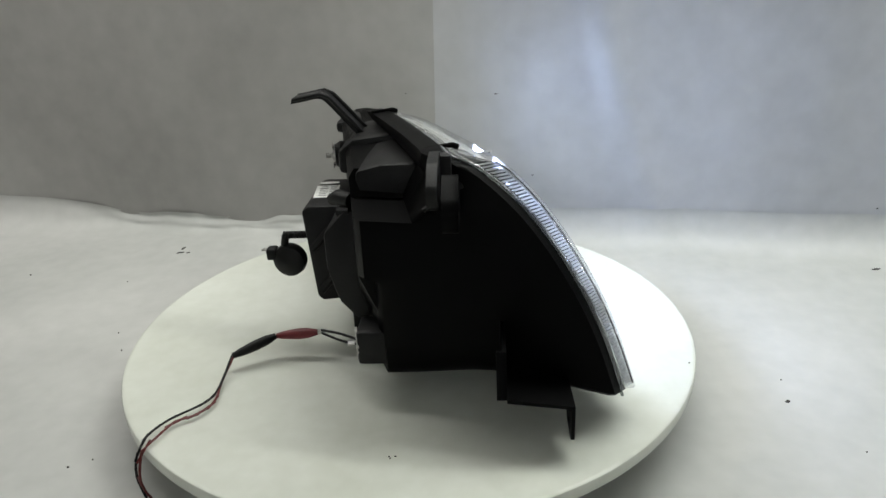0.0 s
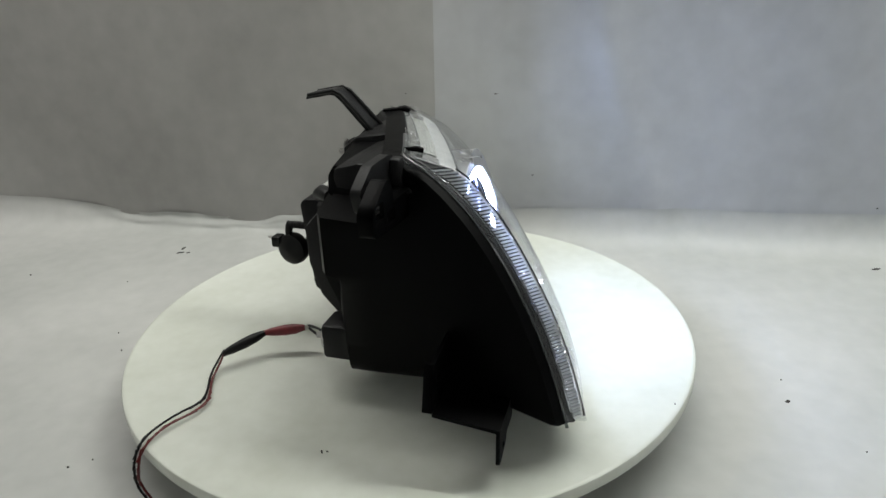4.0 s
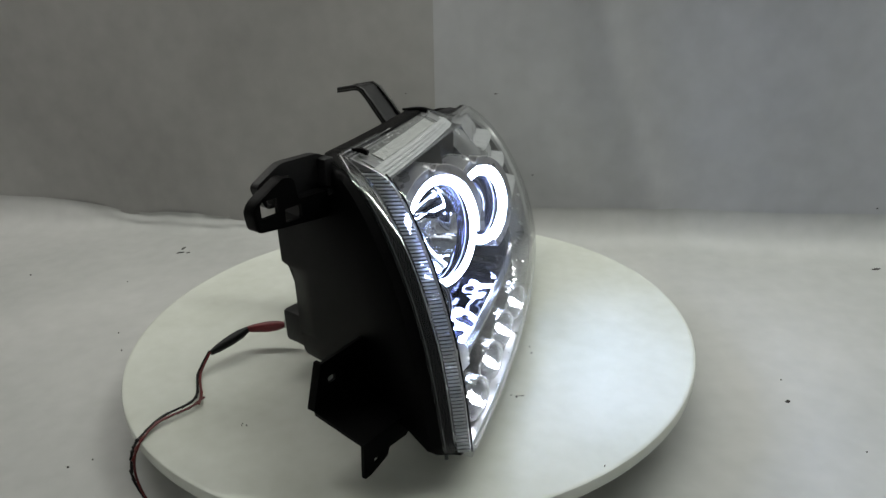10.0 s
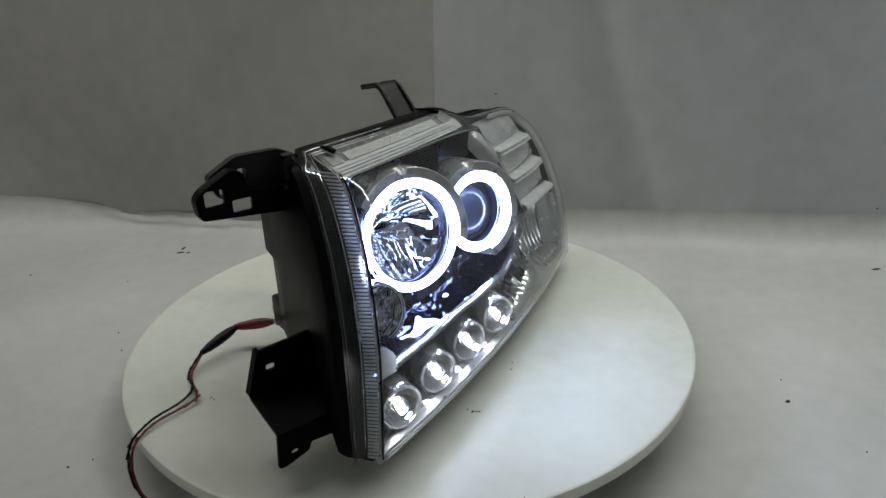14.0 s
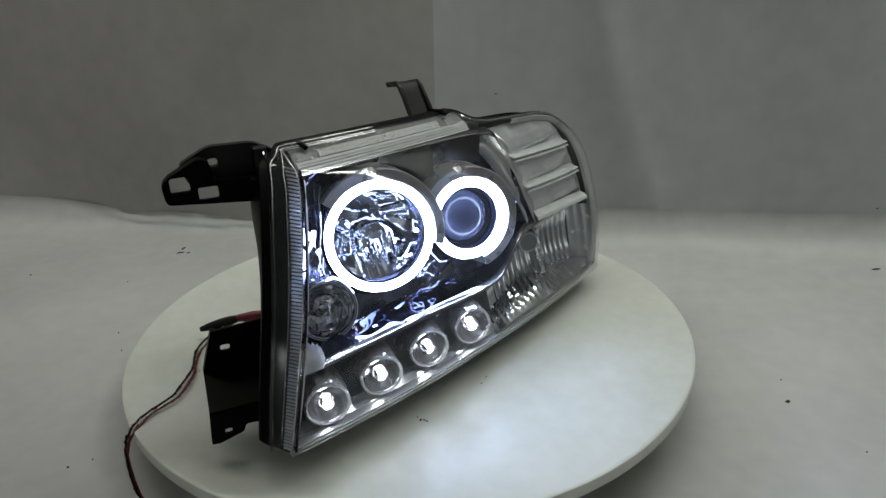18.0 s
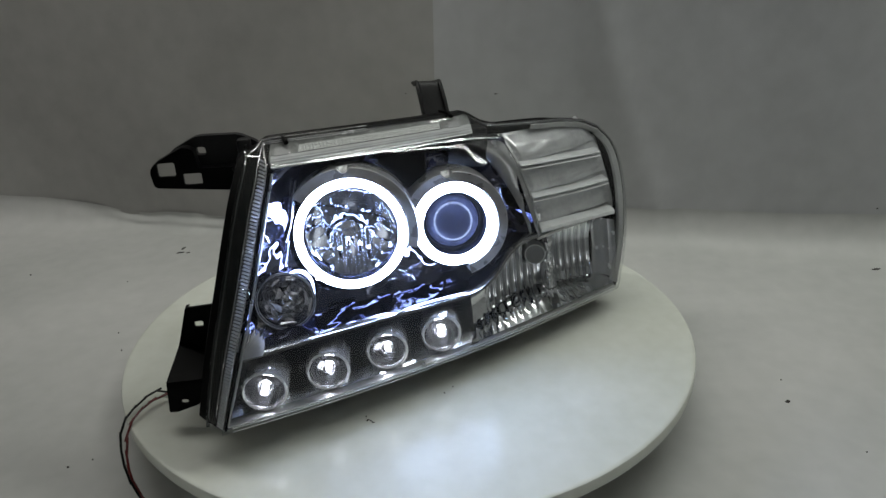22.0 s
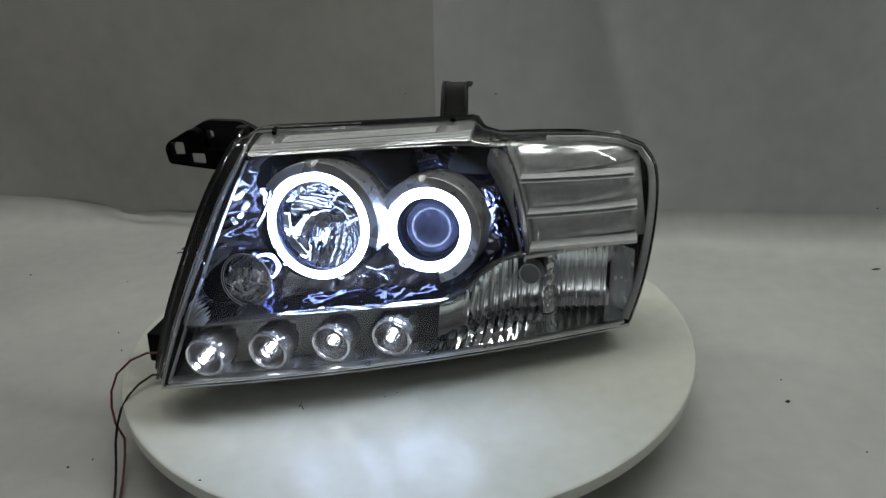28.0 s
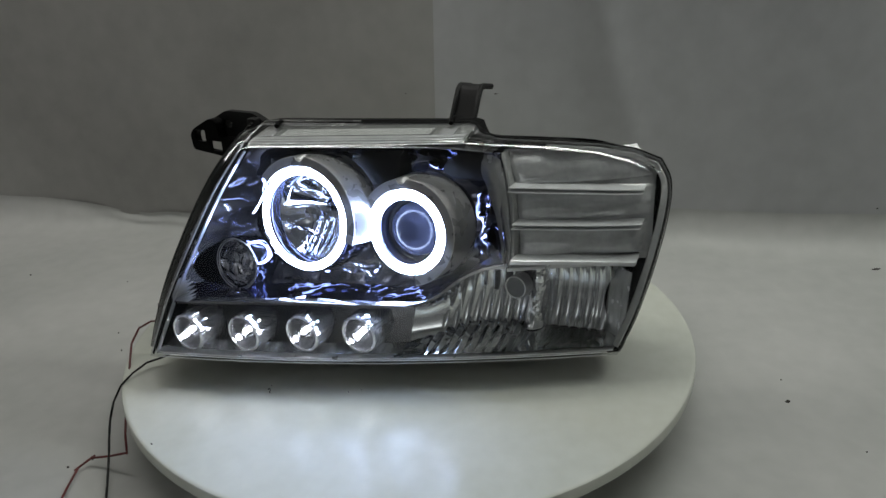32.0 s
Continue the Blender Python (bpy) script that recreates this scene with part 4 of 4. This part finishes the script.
part("bracket_web", slab(lambda u, v: Vector((-0.212 - 0.0115 * (1 - v) if True else 0, -0.094 + 0.008 * u, 0.0865 - 0.0365 * (1 - v))), 2, 4, (0.003, 0, 0)), BLACK, lower_bracket)


# hook on top
def hook_band():
    path = [(0.042, 0.2030), (0.050, 0.2120), (0.063, 0.2275), (0.076, 0.2430), (0.083, 0.2478), (0.100, 0.2455), (0.113, 0.2435)]

    def f(u, v):
        y, z = along(path, u)
        w = 0.0135 - 0.001 * u
        c = 0.0445 - 0.006 * u
        return Vector((c + (2 * v - 1) * w, y, z))
    bm = slab(f, 28, 4, (0, 0.0015, -0.0052))
    return bm


hook = part("top_hook", hook_band(), BLACKPALE, headlamp, "black bent hook bracket", sharp=30)
for sx in (-1, 1):
    part("hook_rib", tube([(0.0445 + sx * 0.013, 0.042, 0.204), (0.042 + sx * 0.0128, 0.062, 0.2285), (0.040 + sx * 0.0125, 0.075, 0.2435), (0.0395 + sx * 0.0125, 0.083, 0.2474), (0.0385 + sx * 0.0125, 0.112, 0.2424)], 0.0023, 6), BLACKPALE, hook)

# ---- top rail, corner cap ----
part("top_rail", tube([on_face(x, 0.2205, 0.016) for x in (-0.125, -0.08, -0.02, 0.04, 0.067)], 0.0032, 8), BLACK, headlamp)
for x in (-0.108, 0.052):
    p = on_face(x, 0.2212)
    part("lens_clip", tube([p + Vector(q) for q in ((-0.008, 0.026, 0.003), (-0.003, 0.012, 0.0040), (-0.001, 0.004, 0.0038), (0.0005, -0.001, 0.0020))], [0.0013, 0.0015, 0.0027, 0.0024], 8), BLACK, headlamp)
cap = part("corner_cap", boxed(0.165, 0.078, 0.1895, 0.064, 0.028, 0.014, pose(0, 0, 0), 0.005), BLACKPALE, headlamp, "black raised cap at the top edge")

# ---- back of the housing ----
def profile_block(name, profile, x0, x1, bevel=0.004, label="", parent=None, mat=None):
    bm = bmesh.new()
    vs = [bm.verts.new((x0, y, z)) for y, z in profile]
    f = bm.faces.new(vs)
    got = bmesh.ops.extrude_face_region(bm, geom=[f])
    bmesh.ops.translate(bm, vec=(x1 - x0, 0, 0), verts=[g for g in got["geom"] if isinstance(g, bmesh.types.BMVert)])
    bmesh.ops.bevel(bm, geom=bm.edges[:], offset=bevel, segments=2, affect="EDGES", profile=0.5)
    return part(name, bm, mat or BLACKPALE, parent or headlamp, label, sharp=30)


cover = profile_block("rear_cover", [(0.030, 0.1515), (0.092, 0.1515), (0.0985, 0.146), (0.0915, 0.053), (0.086, 0.048), (0.066, 0.050), (0.030, 0.046)],
                      -0.045, 0.050, 0.0035, "black rear cover with a flat top")
profile_block("cover_step", [(0.020, 0.166), (0.047, 0.163), (0.067, 0.142), (0.067, 0.105), (0.0575, 0.072), (0.042, 0.054), (0.020, 0.050)], -0.096, -0.040, 0.004, parent=cover)
for y0, z0, y1, z1 in ((0.064, 0.136, 0.090, 0.108), (0.060, 0.092, 0.086, 0.062)):
    part("cover_rib", tube([(-0.050, y0, z0), (-0.049, (y0 + y1) / 2, (z0 + z1) / 2), (-0.047, y1, z1)], 0.0045, 8), BLACKPALE, cover)
slope = pose(0.0010, 0.0808, 0.1516, 0, 0, 5)
label_sheet = part("label", boxed(0, 0, 0.0004, 0.040, 0.024, 0.0006, slope), PAPER, cover, "white paper label with printed bars and an oval stamp", smooth=False)
for k in range(6):
    for dy, ly in ((-0.0065, 0.007), (0.0035, 0.009 - 0.002 * (k % 2))):
        part("print_bar", boxed(-0.015 + 0.006 * k, dy, 0.0009, 0.0009 + 0.0005 * (k % 3 == 1), ly, 0.0003, slope), INK, label_sheet, smooth=False)
part("stamp", lathe([(0.0, 0.0), (0.007, 0.0), (0.007, 0.0006), (0, 0.0006)], slope @ pose(0.030, 0.0, 0.0002) @ Matrix.Diagonal((0.55, 1.5, 1, 1)), 24), PAPER, cover)
part("connector", tube([(-0.088, 0.040, 0.171), (-0.080, 0.052, 0.172), (-0.074, 0.060, 0.168)], [0.007, 0.0075, 0.0055], 12), BLACKPALE, headlamp)
part("connector", tube([(-0.092, 0.040, 0.162), (-0.086, 0.052, 0.160)], [0.005, 0.005], 10), BLACKPALE, headlamp)

part("housing_rib", tube([(-0.1545, -0.0306, 0.1834), (-0.1565, -0.0460, 0.1940), (-0.1545, -0.0621, 0.2042)], [0.0022, 0.0030, 0.0022], 8), BLACKPALE, headlamp)

# shoulders of the housing
profile_block("housing_shoulder", [(-0.040, 0.168), (-0.036, 0.200), (-0.02, 0.206), (0.010, 0.2055), (0.0335, 0.200), (0.036, 0.160), (-0.030, 0.160)], -0.094, 0.020, 0.005)
profile_block("housing_shoulder", [(0.0, 0.196), (0.004, 0.212), (0.050, 0.206), (0.066, 0.194), (0.066, 0.170), (0.0, 0.17)], 0.0, 0.09, 0.005)
part("housing_post", boxed(-0.1455, -0.048, 0.205, 0.012, 0.012, 0.045, bevel=0.003), BLACKPALE, headlamp)
part("side_screw", lathe([(0.0, 0.0012), (0.0012, 0.0010), (0.0016, 0.0), (0.0, 0.0)], axis_frame((-0.1665, -0.139, 0.1322), (-1, -0.3, 0.1)), 12), STEEL, headlamp, "small bright screw")


def adjuster(at, wheel, name="adjuster"):
    m = axis_frame(at, (-0.2, 1, 0))
    a = part(name, lathe([(0.0, -0.03), (0.014, -0.03), (0.015, -0.010), (0.011, -0.004), (0, -0.004)], m, 24), BLACKPALE, headlamp, "black beam adjuster with a toothed wheel")
    part("toothed_wheel", lathe([(0.0, 0.0), (0.0125, 0.0), (0.0125, 0.0022), (0.0, 0.0022)], m @ pose(0, 0, -0.0035), 48, lambda q, r, h: r * (1 + 0.09 * (1 if math.sin(12 * q) > 0 else 0))), wheel, a, "toothed wheel", sharp=10)
    part("screw_tip", lathe([(0.0, 0.006), (0.0028, 0.006), (0.0028, 0.0), (0, 0)], m, 6), STEEL, a)


adjuster((-0.132, 0.040, 0.050), WHITEPLAST)
adjuster((0.036, 0.0795, 0.181), STEEL)
part("adjuster_block", boxed(-0.128, 0.016, 0.050, 0.034, 0.040, 0.034, bevel=0.004), BLACKPALE, headlamp)

# wiring behind the cover: corrugated neck and rubber plug
def neck():
    prof = []
    for k in range(24):
        prof.append((0.0042 if k % 2 else 0.0034, 0.0015 * k))
    return lathe([(0.0, 0.0)] + prof + [(0.0, 0.036)], axis_frame((-0.030, 0.088, 0.1165), (0, 1, 0.0)), 16)


plug = part("rubber_plug", lathe([(0.0, -0.012), (0.011, -0.011), (0.0165, -0.005), (0.0175, 0.0), (0.0165, 0.006), (0.010, 0.011), (0.0, 0.012)], axis_frame((-0.030, 0.119, 0.0895), (-1, 0.15, 0)), 32),
            BLACKRUB, headlamp, "black round rubber plug")
part("plug_neck", neck(), BLACKRUB, plug, "corrugated black sleeve")
part("plug_socket", boxed(-0.030, 0.137, 0.097, 0.014, 0.010, 0.012, bevel=0.002), BLACKRUB, plug)
part("plug_link", tube([(-0.030, 0.121, 0.1165), (-0.030, 0.123, 0.108), (-0.030, 0.120, 0.098)], 0.004, 10), BLACKRUB, plug)
part("plug_pin", boxed(-0.030, 0.1445, 0.1005, 0.004, 0.006, 0.0012), STEEL, plug)

# ---- test leads: two crocodile clips and two thin wires, in rigid pieces ----
CLIPS_AT = {
    0: [(-0.096, -0.061, 0.026), (-0.139, -0.058, 0.023), (-0.178, -0.08, 0.016)],
    3: [(-0.107, -0.052, 0.026), (-0.148, -0.052, 0.023), (-0.187, -0.077, 0.016)],
    6: [(-0.116, -0.046, 0.026), (-0.159, -0.047, 0.023), (-0.194, -0.073, 0.016)],
    9: [(-0.127, -0.042, 0.026), (-0.167, -0.041, 0.023), (-0.201, -0.074, 0.016)],
    13: [(-0.141, -0.035, 0.026), (-0.181, -0.036, 0.023), (-0.21, -0.071, 0.016)],
    16.5: [(-0.151, -0.023, 0.026), (-0.188, -0.024, 0.023), (-0.211, -0.059, 0.016)],
    19: [(-0.149, -0.005, 0.026), (-0.177, -0.002, 0.023), (-0.196, 0.01, 0.016)],
    24: [(-0.096, 0.095, 0.04), (-0.131, 0.086, 0.03), (-0.163, 0.058, 0.02)],
    28: [(-0.069, 0.115, 0.04), (-0.106, 0.116, 0.03), (-0.143, 0.096, 0.02)],
    32: [(-0.039, 0.129, 0.04), (-0.074, 0.138, 0.03), (-0.115, 0.128, 0.02)],
}
BLACK_LEAD = {
    0: [(-0.180, -0.078, 0.015), (-0.186, -0.120, 0.004), (-0.193, -0.139, 0.004), (-0.218, -0.161, 0.004), (-0.230, -0.181, 0.004), (-0.232, -0.196, 0.002), (-0.235, -0.201, -0.006), (-0.240, -0.196, -0.030), (-0.233, -0.203, -0.046), (-0.201, -0.250, -0.048)],
    6: [(-0.196, -0.071, 0.015), (-0.204, -0.089, 0.004), (-0.198, -0.134, 0.004), (-0.215, -0.154, 0.004), (-0.231, -0.181, 0.004), (-0.235, -0.196, 0.002), (-0.238, -0.202, -0.010), (-0.241, -0.198, -0.035), (-0.233, -0.203, -0.046), (-0.201, -0.250, -0.048)],
    9: [(-0.203, -0.072, 0.015), (-0.210, -0.088, 0.004), (-0.202, -0.134, 0.004), (-0.224, -0.156, 0.004), (-0.236, -0.183, 0.003), (-0.238, -0.195, 0.001), (-0.240, -0.199, -0.010), (-0.243, -0.196, -0.030), (-0.235, -0.202, -0.046), (-0.201, -0.250, -0.048)],
    13: [(-0.212, -0.069, 0.015), (-0.219, -0.087, 0.004), (-0.210, -0.117, 0.004), (-0.216, -0.138, 0.004), (-0.232, -0.161, 0.004), (-0.240, -0.185, 0.002), (-0.243, -0.193, -0.006), (-0.245, -0.196, -0.030), (-0.236, -0.202, -0.046), (-0.201, -0.250, -0.048)],
    16.5: [(-0.213, -0.056, 0.015), (-0.225, -0.071, 0.004), (-0.212, -0.115, 0.004), (-0.234, -0.141, 0.004), (-0.246, -0.168, 0.003), (-0.247, -0.183, 0.001), (-0.247, -0.191, -0.010), (-0.244, -0.196, -0.030), (-0.238, -0.202, -0.046), (-0.201, -0.250, -0.048)],
    19: [(-0.198, 0.011, 0.015), (-0.226, -0.015, 0.004), (-0.224, -0.066, 0.004), (-0.219, -0.114, 0.004), (-0.241, -0.135, 0.004), (-0.254, -0.160, 0.001), (-0.255, -0.176, -0.010), (-0.246, -0.196, -0.030), (-0.238, -0.202, -0.046), (-0.201, -0.250, -0.048)],
    24: [(-0.188, 0.039, 0.020), (-0.201, -0.021, 0.020), (-0.225, -0.118, 0.006), (-0.246, -0.111, 0.006), (-0.257, -0.132, 0.005), (-0.262, -0.153, 0.000), (-0.263, -0.165, -0.015), (-0.253, -0.186, -0.032), (-0.240, -0.202, -0.046), (-0.201, -0.250, -0.048)],
    28: [(-0.173, 0.084, 0.020), (-0.196, 0.007, 0.020), (-0.237, -0.094, 0.010), (-0.255, -0.093, 0.008), (-0.267, -0.110, 0.004), (-0.272, -0.129, -0.002), (-0.275, -0.145, -0.020), (-0.269, -0.171, -0.037), (-0.262, -0.199, -0.046), (-0.248, -0.245, -0.048)],
    32: [(-0.147, 0.124, 0.020), (-0.187, 0.019, 0.020), (-0.248, -0.059, 0.008), (-0.261, -0.060, 0.008), (-0.278, -0.080, 0.004), (-0.286, -0.101, -0.002), (-0.290, -0.119, -0.020), (-0.282, -0.154, -0.038), (-0.269, -0.199, -0.046), (-0.255, -0.245, -0.048)],
}
RED_LEAD = {
    0: [(-0.178, -0.081, 0.015), (-0.185, -0.103, 0.004), (-0.185, -0.140, 0.004), (-0.197, -0.157, 0.004), (-0.212, -0.165, 0.004), (-0.222, -0.186, 0.004), (-0.229, -0.198, 0.001), (-0.233, -0.201, -0.012), (-0.237, -0.198, -0.035), (-0.229, -0.203, -0.046), (-0.198, -0.251, -0.048)],
    6: [(-0.194, -0.072, 0.015), (-0.200, -0.094, 0.004), (-0.194, -0.135, 0.004), (-0.203, -0.151, 0.004), (-0.222, -0.170, 0.004), (-0.231, -0.193, 0.002), (-0.234, -0.201, -0.006), (-0.239, -0.197, -0.030), (-0.235, -0.199, -0.040), (-0.230, -0.203, -0.046), (-0.199, -0.250, -0.048)],
    9: [(-0.201, -0.075, 0.015), (-0.207, -0.089, 0.004), (-0.197, -0.135, 0.004), (-0.207, -0.148, 0.004), (-0.225, -0.162, 0.004), (-0.234, -0.185, 0.002), (-0.237, -0.196, -0.004), (-0.241, -0.195, -0.025), (-0.237, -0.199, -0.040), (-0.233, -0.203, -0.046), (-0.199, -0.250, -0.048)],
    13: [(-0.210, -0.071, 0.015), (-0.216, -0.092, 0.004), (-0.202, -0.131, 0.004), (-0.210, -0.145, 0.004), (-0.228, -0.166, 0.004), (-0.236, -0.187, 0.002), (-0.239, -0.195, -0.006), (-0.243, -0.194, -0.026), (-0.239, -0.199, -0.040), (-0.234, -0.202, -0.046), (-0.199, -0.250, -0.048)],
    16.5: [(-0.212, -0.058, 0.015), (-0.220, -0.082, 0.004), (-0.208, -0.122, 0.004), (-0.220, -0.135, 0.004), (-0.234, -0.147, 0.004), (-0.244, -0.169, 0.002), (-0.245, -0.183, -0.002), (-0.247, -0.191, -0.022), (-0.242, -0.195, -0.040), (-0.236, -0.202, -0.046), (-0.199, -0.250, -0.048)],
    19: [(-0.196, 0.008, 0.015), (-0.221, -0.021, 0.004), (-0.218, -0.077, 0.004), (-0.213, -0.115, 0.004), (-0.235, -0.137, 0.004), (-0.249, -0.162, 0.002), (-0.251, -0.177, -0.006), (-0.248, -0.189, -0.024), (-0.242, -0.197, -0.040), (-0.236, -0.202, -0.046), (-0.199, -0.250, -0.048)],
    24: [(-0.183, 0.048, 0.030), (-0.201, -0.011, 0.030), (-0.224, -0.118, 0.012), (-0.240, -0.122, 0.010), (-0.252, -0.138, 0.006), (-0.257, -0.158, 0.001), (-0.260, -0.165, -0.015), (-0.251, -0.186, -0.032), (-0.246, -0.193, -0.042), (-0.236, -0.202, -0.046), (-0.199, -0.250, -0.048)],
    28: [(-0.165, 0.092, 0.030), (-0.191, 0.027, 0.040), (-0.235, -0.087, 0.030), (-0.254, -0.082, 0.028), (-0.277, -0.085, 0.020), (-0.288, -0.093, 0.010), (-0.292, -0.103, -0.005), (-0.284, -0.124, -0.020), (-0.276, -0.130, -0.035), (-0.257, -0.200, -0.046), (-0.251, -0.245, -0.048)],
    32: [(-0.138, 0.130, 0.030), (-0.171, 0.045, 0.050), (-0.252, -0.042, 0.040), (-0.271, -0.032, 0.035), (-0.286, -0.028, 0.025), (-0.293, -0.031, 0.015), (-0.288, -0.062, 0.000), (-0.268, -0.142, -0.020), (-0.262, -0.158, -0.030), (-0.307, -0.148, -0.044), (-0.308, -0.198, -0.046)],
}

red_clip = thing("crocodile_clip", "red rubber-sleeved crocodile clip on a lamp wire", "clip", "test clips")
part("sleeve", lathe([(0.0, 0.0), (0.0028, 0.0), (0.0052, 0.010), (0.0056, 0.020), (0.0042, 0.034), (0.0026, 0.042), (0.0, 0.042)], Matrix(), 16), REDRUB, red_clip)
part("jaw", boxed(0, 0.0012, -0.004, 0.004, 0.001, 0.010), STEEL, red_clip, "steel jaw", smooth=False)
part("jaw", boxed(0, -0.0012, -0.004, 0.004, 0.001, 0.010), STEEL, red_clip, "steel jaw", smooth=False)
black_clip = thing("crocodile_clip", "black rubber-sleeved crocodile clip on a test lead", "clip", "test clips")
part("sleeve", lathe([(0.0, 0.0), (0.0030, 0.0), (0.0050, 0.010), (0.0054, 0.022), (0.0044, 0.036), (0.0026, 0.046), (0.0, 0.046)], Matrix(), 16), BLACKRUB, black_clip)
part("jaw", boxed(0, 0.0012, -0.004, 0.004, 0.001, 0.010), STEEL, black_clip, "steel jaw", smooth=False)
part("jaw", boxed(0, -0.0012, -0.004, 0.004, 0.001, 0.010), STEEL, black_clip, "steel jaw", smooth=False)

def turn_at(t):
    for (t0, a0), (t1, a1) in zip(TURN, TURN[1:]):
        if t <= t1:
            return a0 + (a1 - a0) * (t - t0) / (t1 - t0)
    return TURN[-1][1]


def tail_shapes(side):
    """The lamp's own short wires, from the adjuster to the red clip's jaws, time by time."""
    out = {}
    for t, p in CLIPS_AT.items():
        a = pose(0, 0, 0, 0, 0, turn_at(t)) @ Vector((-0.136, 0.030, 0.050 + 0.002 * side))
        b = Vector(p[0]) + (Vector(p[0]) - Vector(p[1])).normalized() * 0.004 + Vector((0, 0, 0.0016 * side))
        out[t] = [tuple(a), tuple(a.lerp(b, 0.5) + Vector((-0.002, 0.003, -0.001 + 0.002 * side))), tuple(b)]
    return out


def lead(name, label, shapes, mat, count, group, thick=0.0011):
    """A wire in short rods; their places are read off the shapes when they are keyed."""
    ob = thing(name, label, "wire", group)
    longest = max(sum(math.dist(a, b) for a, b in zip(p, p[1:])) for p in shapes.values())
    step = 1.06 * longest / count
    made = []
    for k in range(count):
        made.append(part("wire_piece", tube([(0, 0, -step / 2), (0, 0, -step / 4), (0, 0, step / 4), (0, 0, step / 2)], [thick * 0.85, thick, thick, thick * 0.85], 6), mat, ob))
    return made


black_lead = lead("test_lead", "thin black insulated test wire trailing off the turntable", BLACK_LEAD, BLACKRUB, 26, "test leads")
red_lead = lead("test_lead", "thin dark red insulated test wire trailing off the turntable", RED_LEAD, REDWIRE, 26, "test leads")
TAILS = {side: tail_shapes(side) for side in (-1, 1)}
tail_wires = [(lead("lamp_wire", "short black wire from the headlamp to the red clip", TAILS[side], BLACKRUB, 6, "lamp wires", 0.0014), TAILS[side]) for side in (-1, 1)]

# ---- flecks on the sheets and on the disc ----
def fleck(x, y, z, size, stretch, turn, label="", mat=SPECK, n=(0, 0, 1), parent=None):
    size *= 0.75
    rnd = random.Random(int(abs(x * 7919 + y * 104729) * 1000))
    bm = lathe([(0.0, 0.0007), (size * 0.7, 0.0006), (size, 0.0), (size * 0.9, -0.0012), (0, -0.0012)], Matrix.Diagonal((stretch, 1, 1, 1)), 9, lambda a, r, h: r * rnd.uniform(0.6, 1.2))
    ob = part("fleck", bm, mat, parent)
    ob.matrix_basis = axis_frame((x, y, z), n) @ pose(0, 0, 0, 0, 0, turn)
    if parent is None:
        tagged(ob, label, "debris", "flecks")
    return ob


for x, y, size, stretch, turn in (
        (-0.369, 0.383, 0.003, 3, 70),
        (-0.369, 0.366, 0.002, 4, 10),
        (-0.356, 0.364, 0.0015, 3, 30),
        (0.371, -0.128, 0.0024, 2, 10),
        (-0.323, -0.149, 0.0012, 1.5, 0),
        (-0.371, 0.104, 0.0012, 1, 0),
        (-0.350, 0.058, 0.0012, 1, 0),
        (-0.578, 0.309, 0.0016, 1.5, 0),
        (-0.418, 0.266, 0.001, 1, 0),
        (0.384, -0.092, 0.001, 1, 0),
        (0.399, -0.208, 0.001, 1, 0),
        (-0.304, -0.141, 0.001, 1, 0),
        (0.657, 0.150, 0.003, 4, 5)):
    fleck(x, y, floor_height(x, y) + 0.0006, size, stretch, turn, "tiny dark fleck lying on the white sheet")
for x, z, size, stretch, turn in (
        (0.148, 0.183, 0.0011, 5, 0),
        (0.203, 0.057, 0.0009, 4, 0),
        (0.693, 0.014, 0.0016, 1.3, 0),
        (0.503, -0.009, 0.0009, 4, 0),
        (0.011, 0.185, 0.0007, 3, 0),
        (0.426, -0.043, 0.0013, 5, 0),
        (0.625, -0.039, 0.0008, 9, 90)):
    fleck(x, wall_sheet(x, z) - 0.0004, z, size, stretch, turn, "tiny dark fleck stuck to the backdrop sheet", SPECK, (-0.24, -1, 0))
for x, y, size in (
        (-0.020, -0.227, 0.00066),
        (0.147, -0.001, 0.00049),
        (0.161, -0.076, 0.00049),
        (0.168, -0.073, 0.00055),
        (0.171, -0.071, 0.00044),
        (0.266, -0.124, 0.00061),
        (0.166, -0.075, 0.00072),
        (0.167, -0.076, 0.00055),
        (0.140, 0.009, 0.00044),
        (0.170, -0.072, 0.00049),
        (-0.025, -0.227, 0.00049),
        (-0.024, -0.229, 0.00049)):
    fleck(x, y, 0.0003, size, 2.2, 400 * x, parent=turntable)




# ---- what moves ----
def lead_pose(points, k, count):
    u0, u1 = k / count, (k + 1) / count
    a, b = Vector(along(points, u0)), Vector(along(points, u1))
    return axis_frame((a + b) / 2, b - a)


def motions():
    walk(turntable, [(t, pose(0, 0, 0, 0, 0, a - 84.0)) for t, a in TURN])
    walk(headlamp, [(t, pose(0, 0, 0, 0, 0, a)) for t, a in TURN])
    walk(red_clip, [(t, axis_frame(p[0], Vector(p[1]) - Vector(p[0]))) for t, p in CLIPS_AT.items()])
    walk(black_clip, [(t, axis_frame(p[1], Vector(p[2]) - Vector(p[1]))) for t, p in CLIPS_AT.items()])
    for pieces, shapes in ((black_lead, BLACK_LEAD), (red_lead, RED_LEAD), *tail_wires):
        for k, ob in enumerate(pieces):
            walk(ob, [(t, lead_pose(p, k, len(pieces))) for t, p in shapes.items()])


motions()
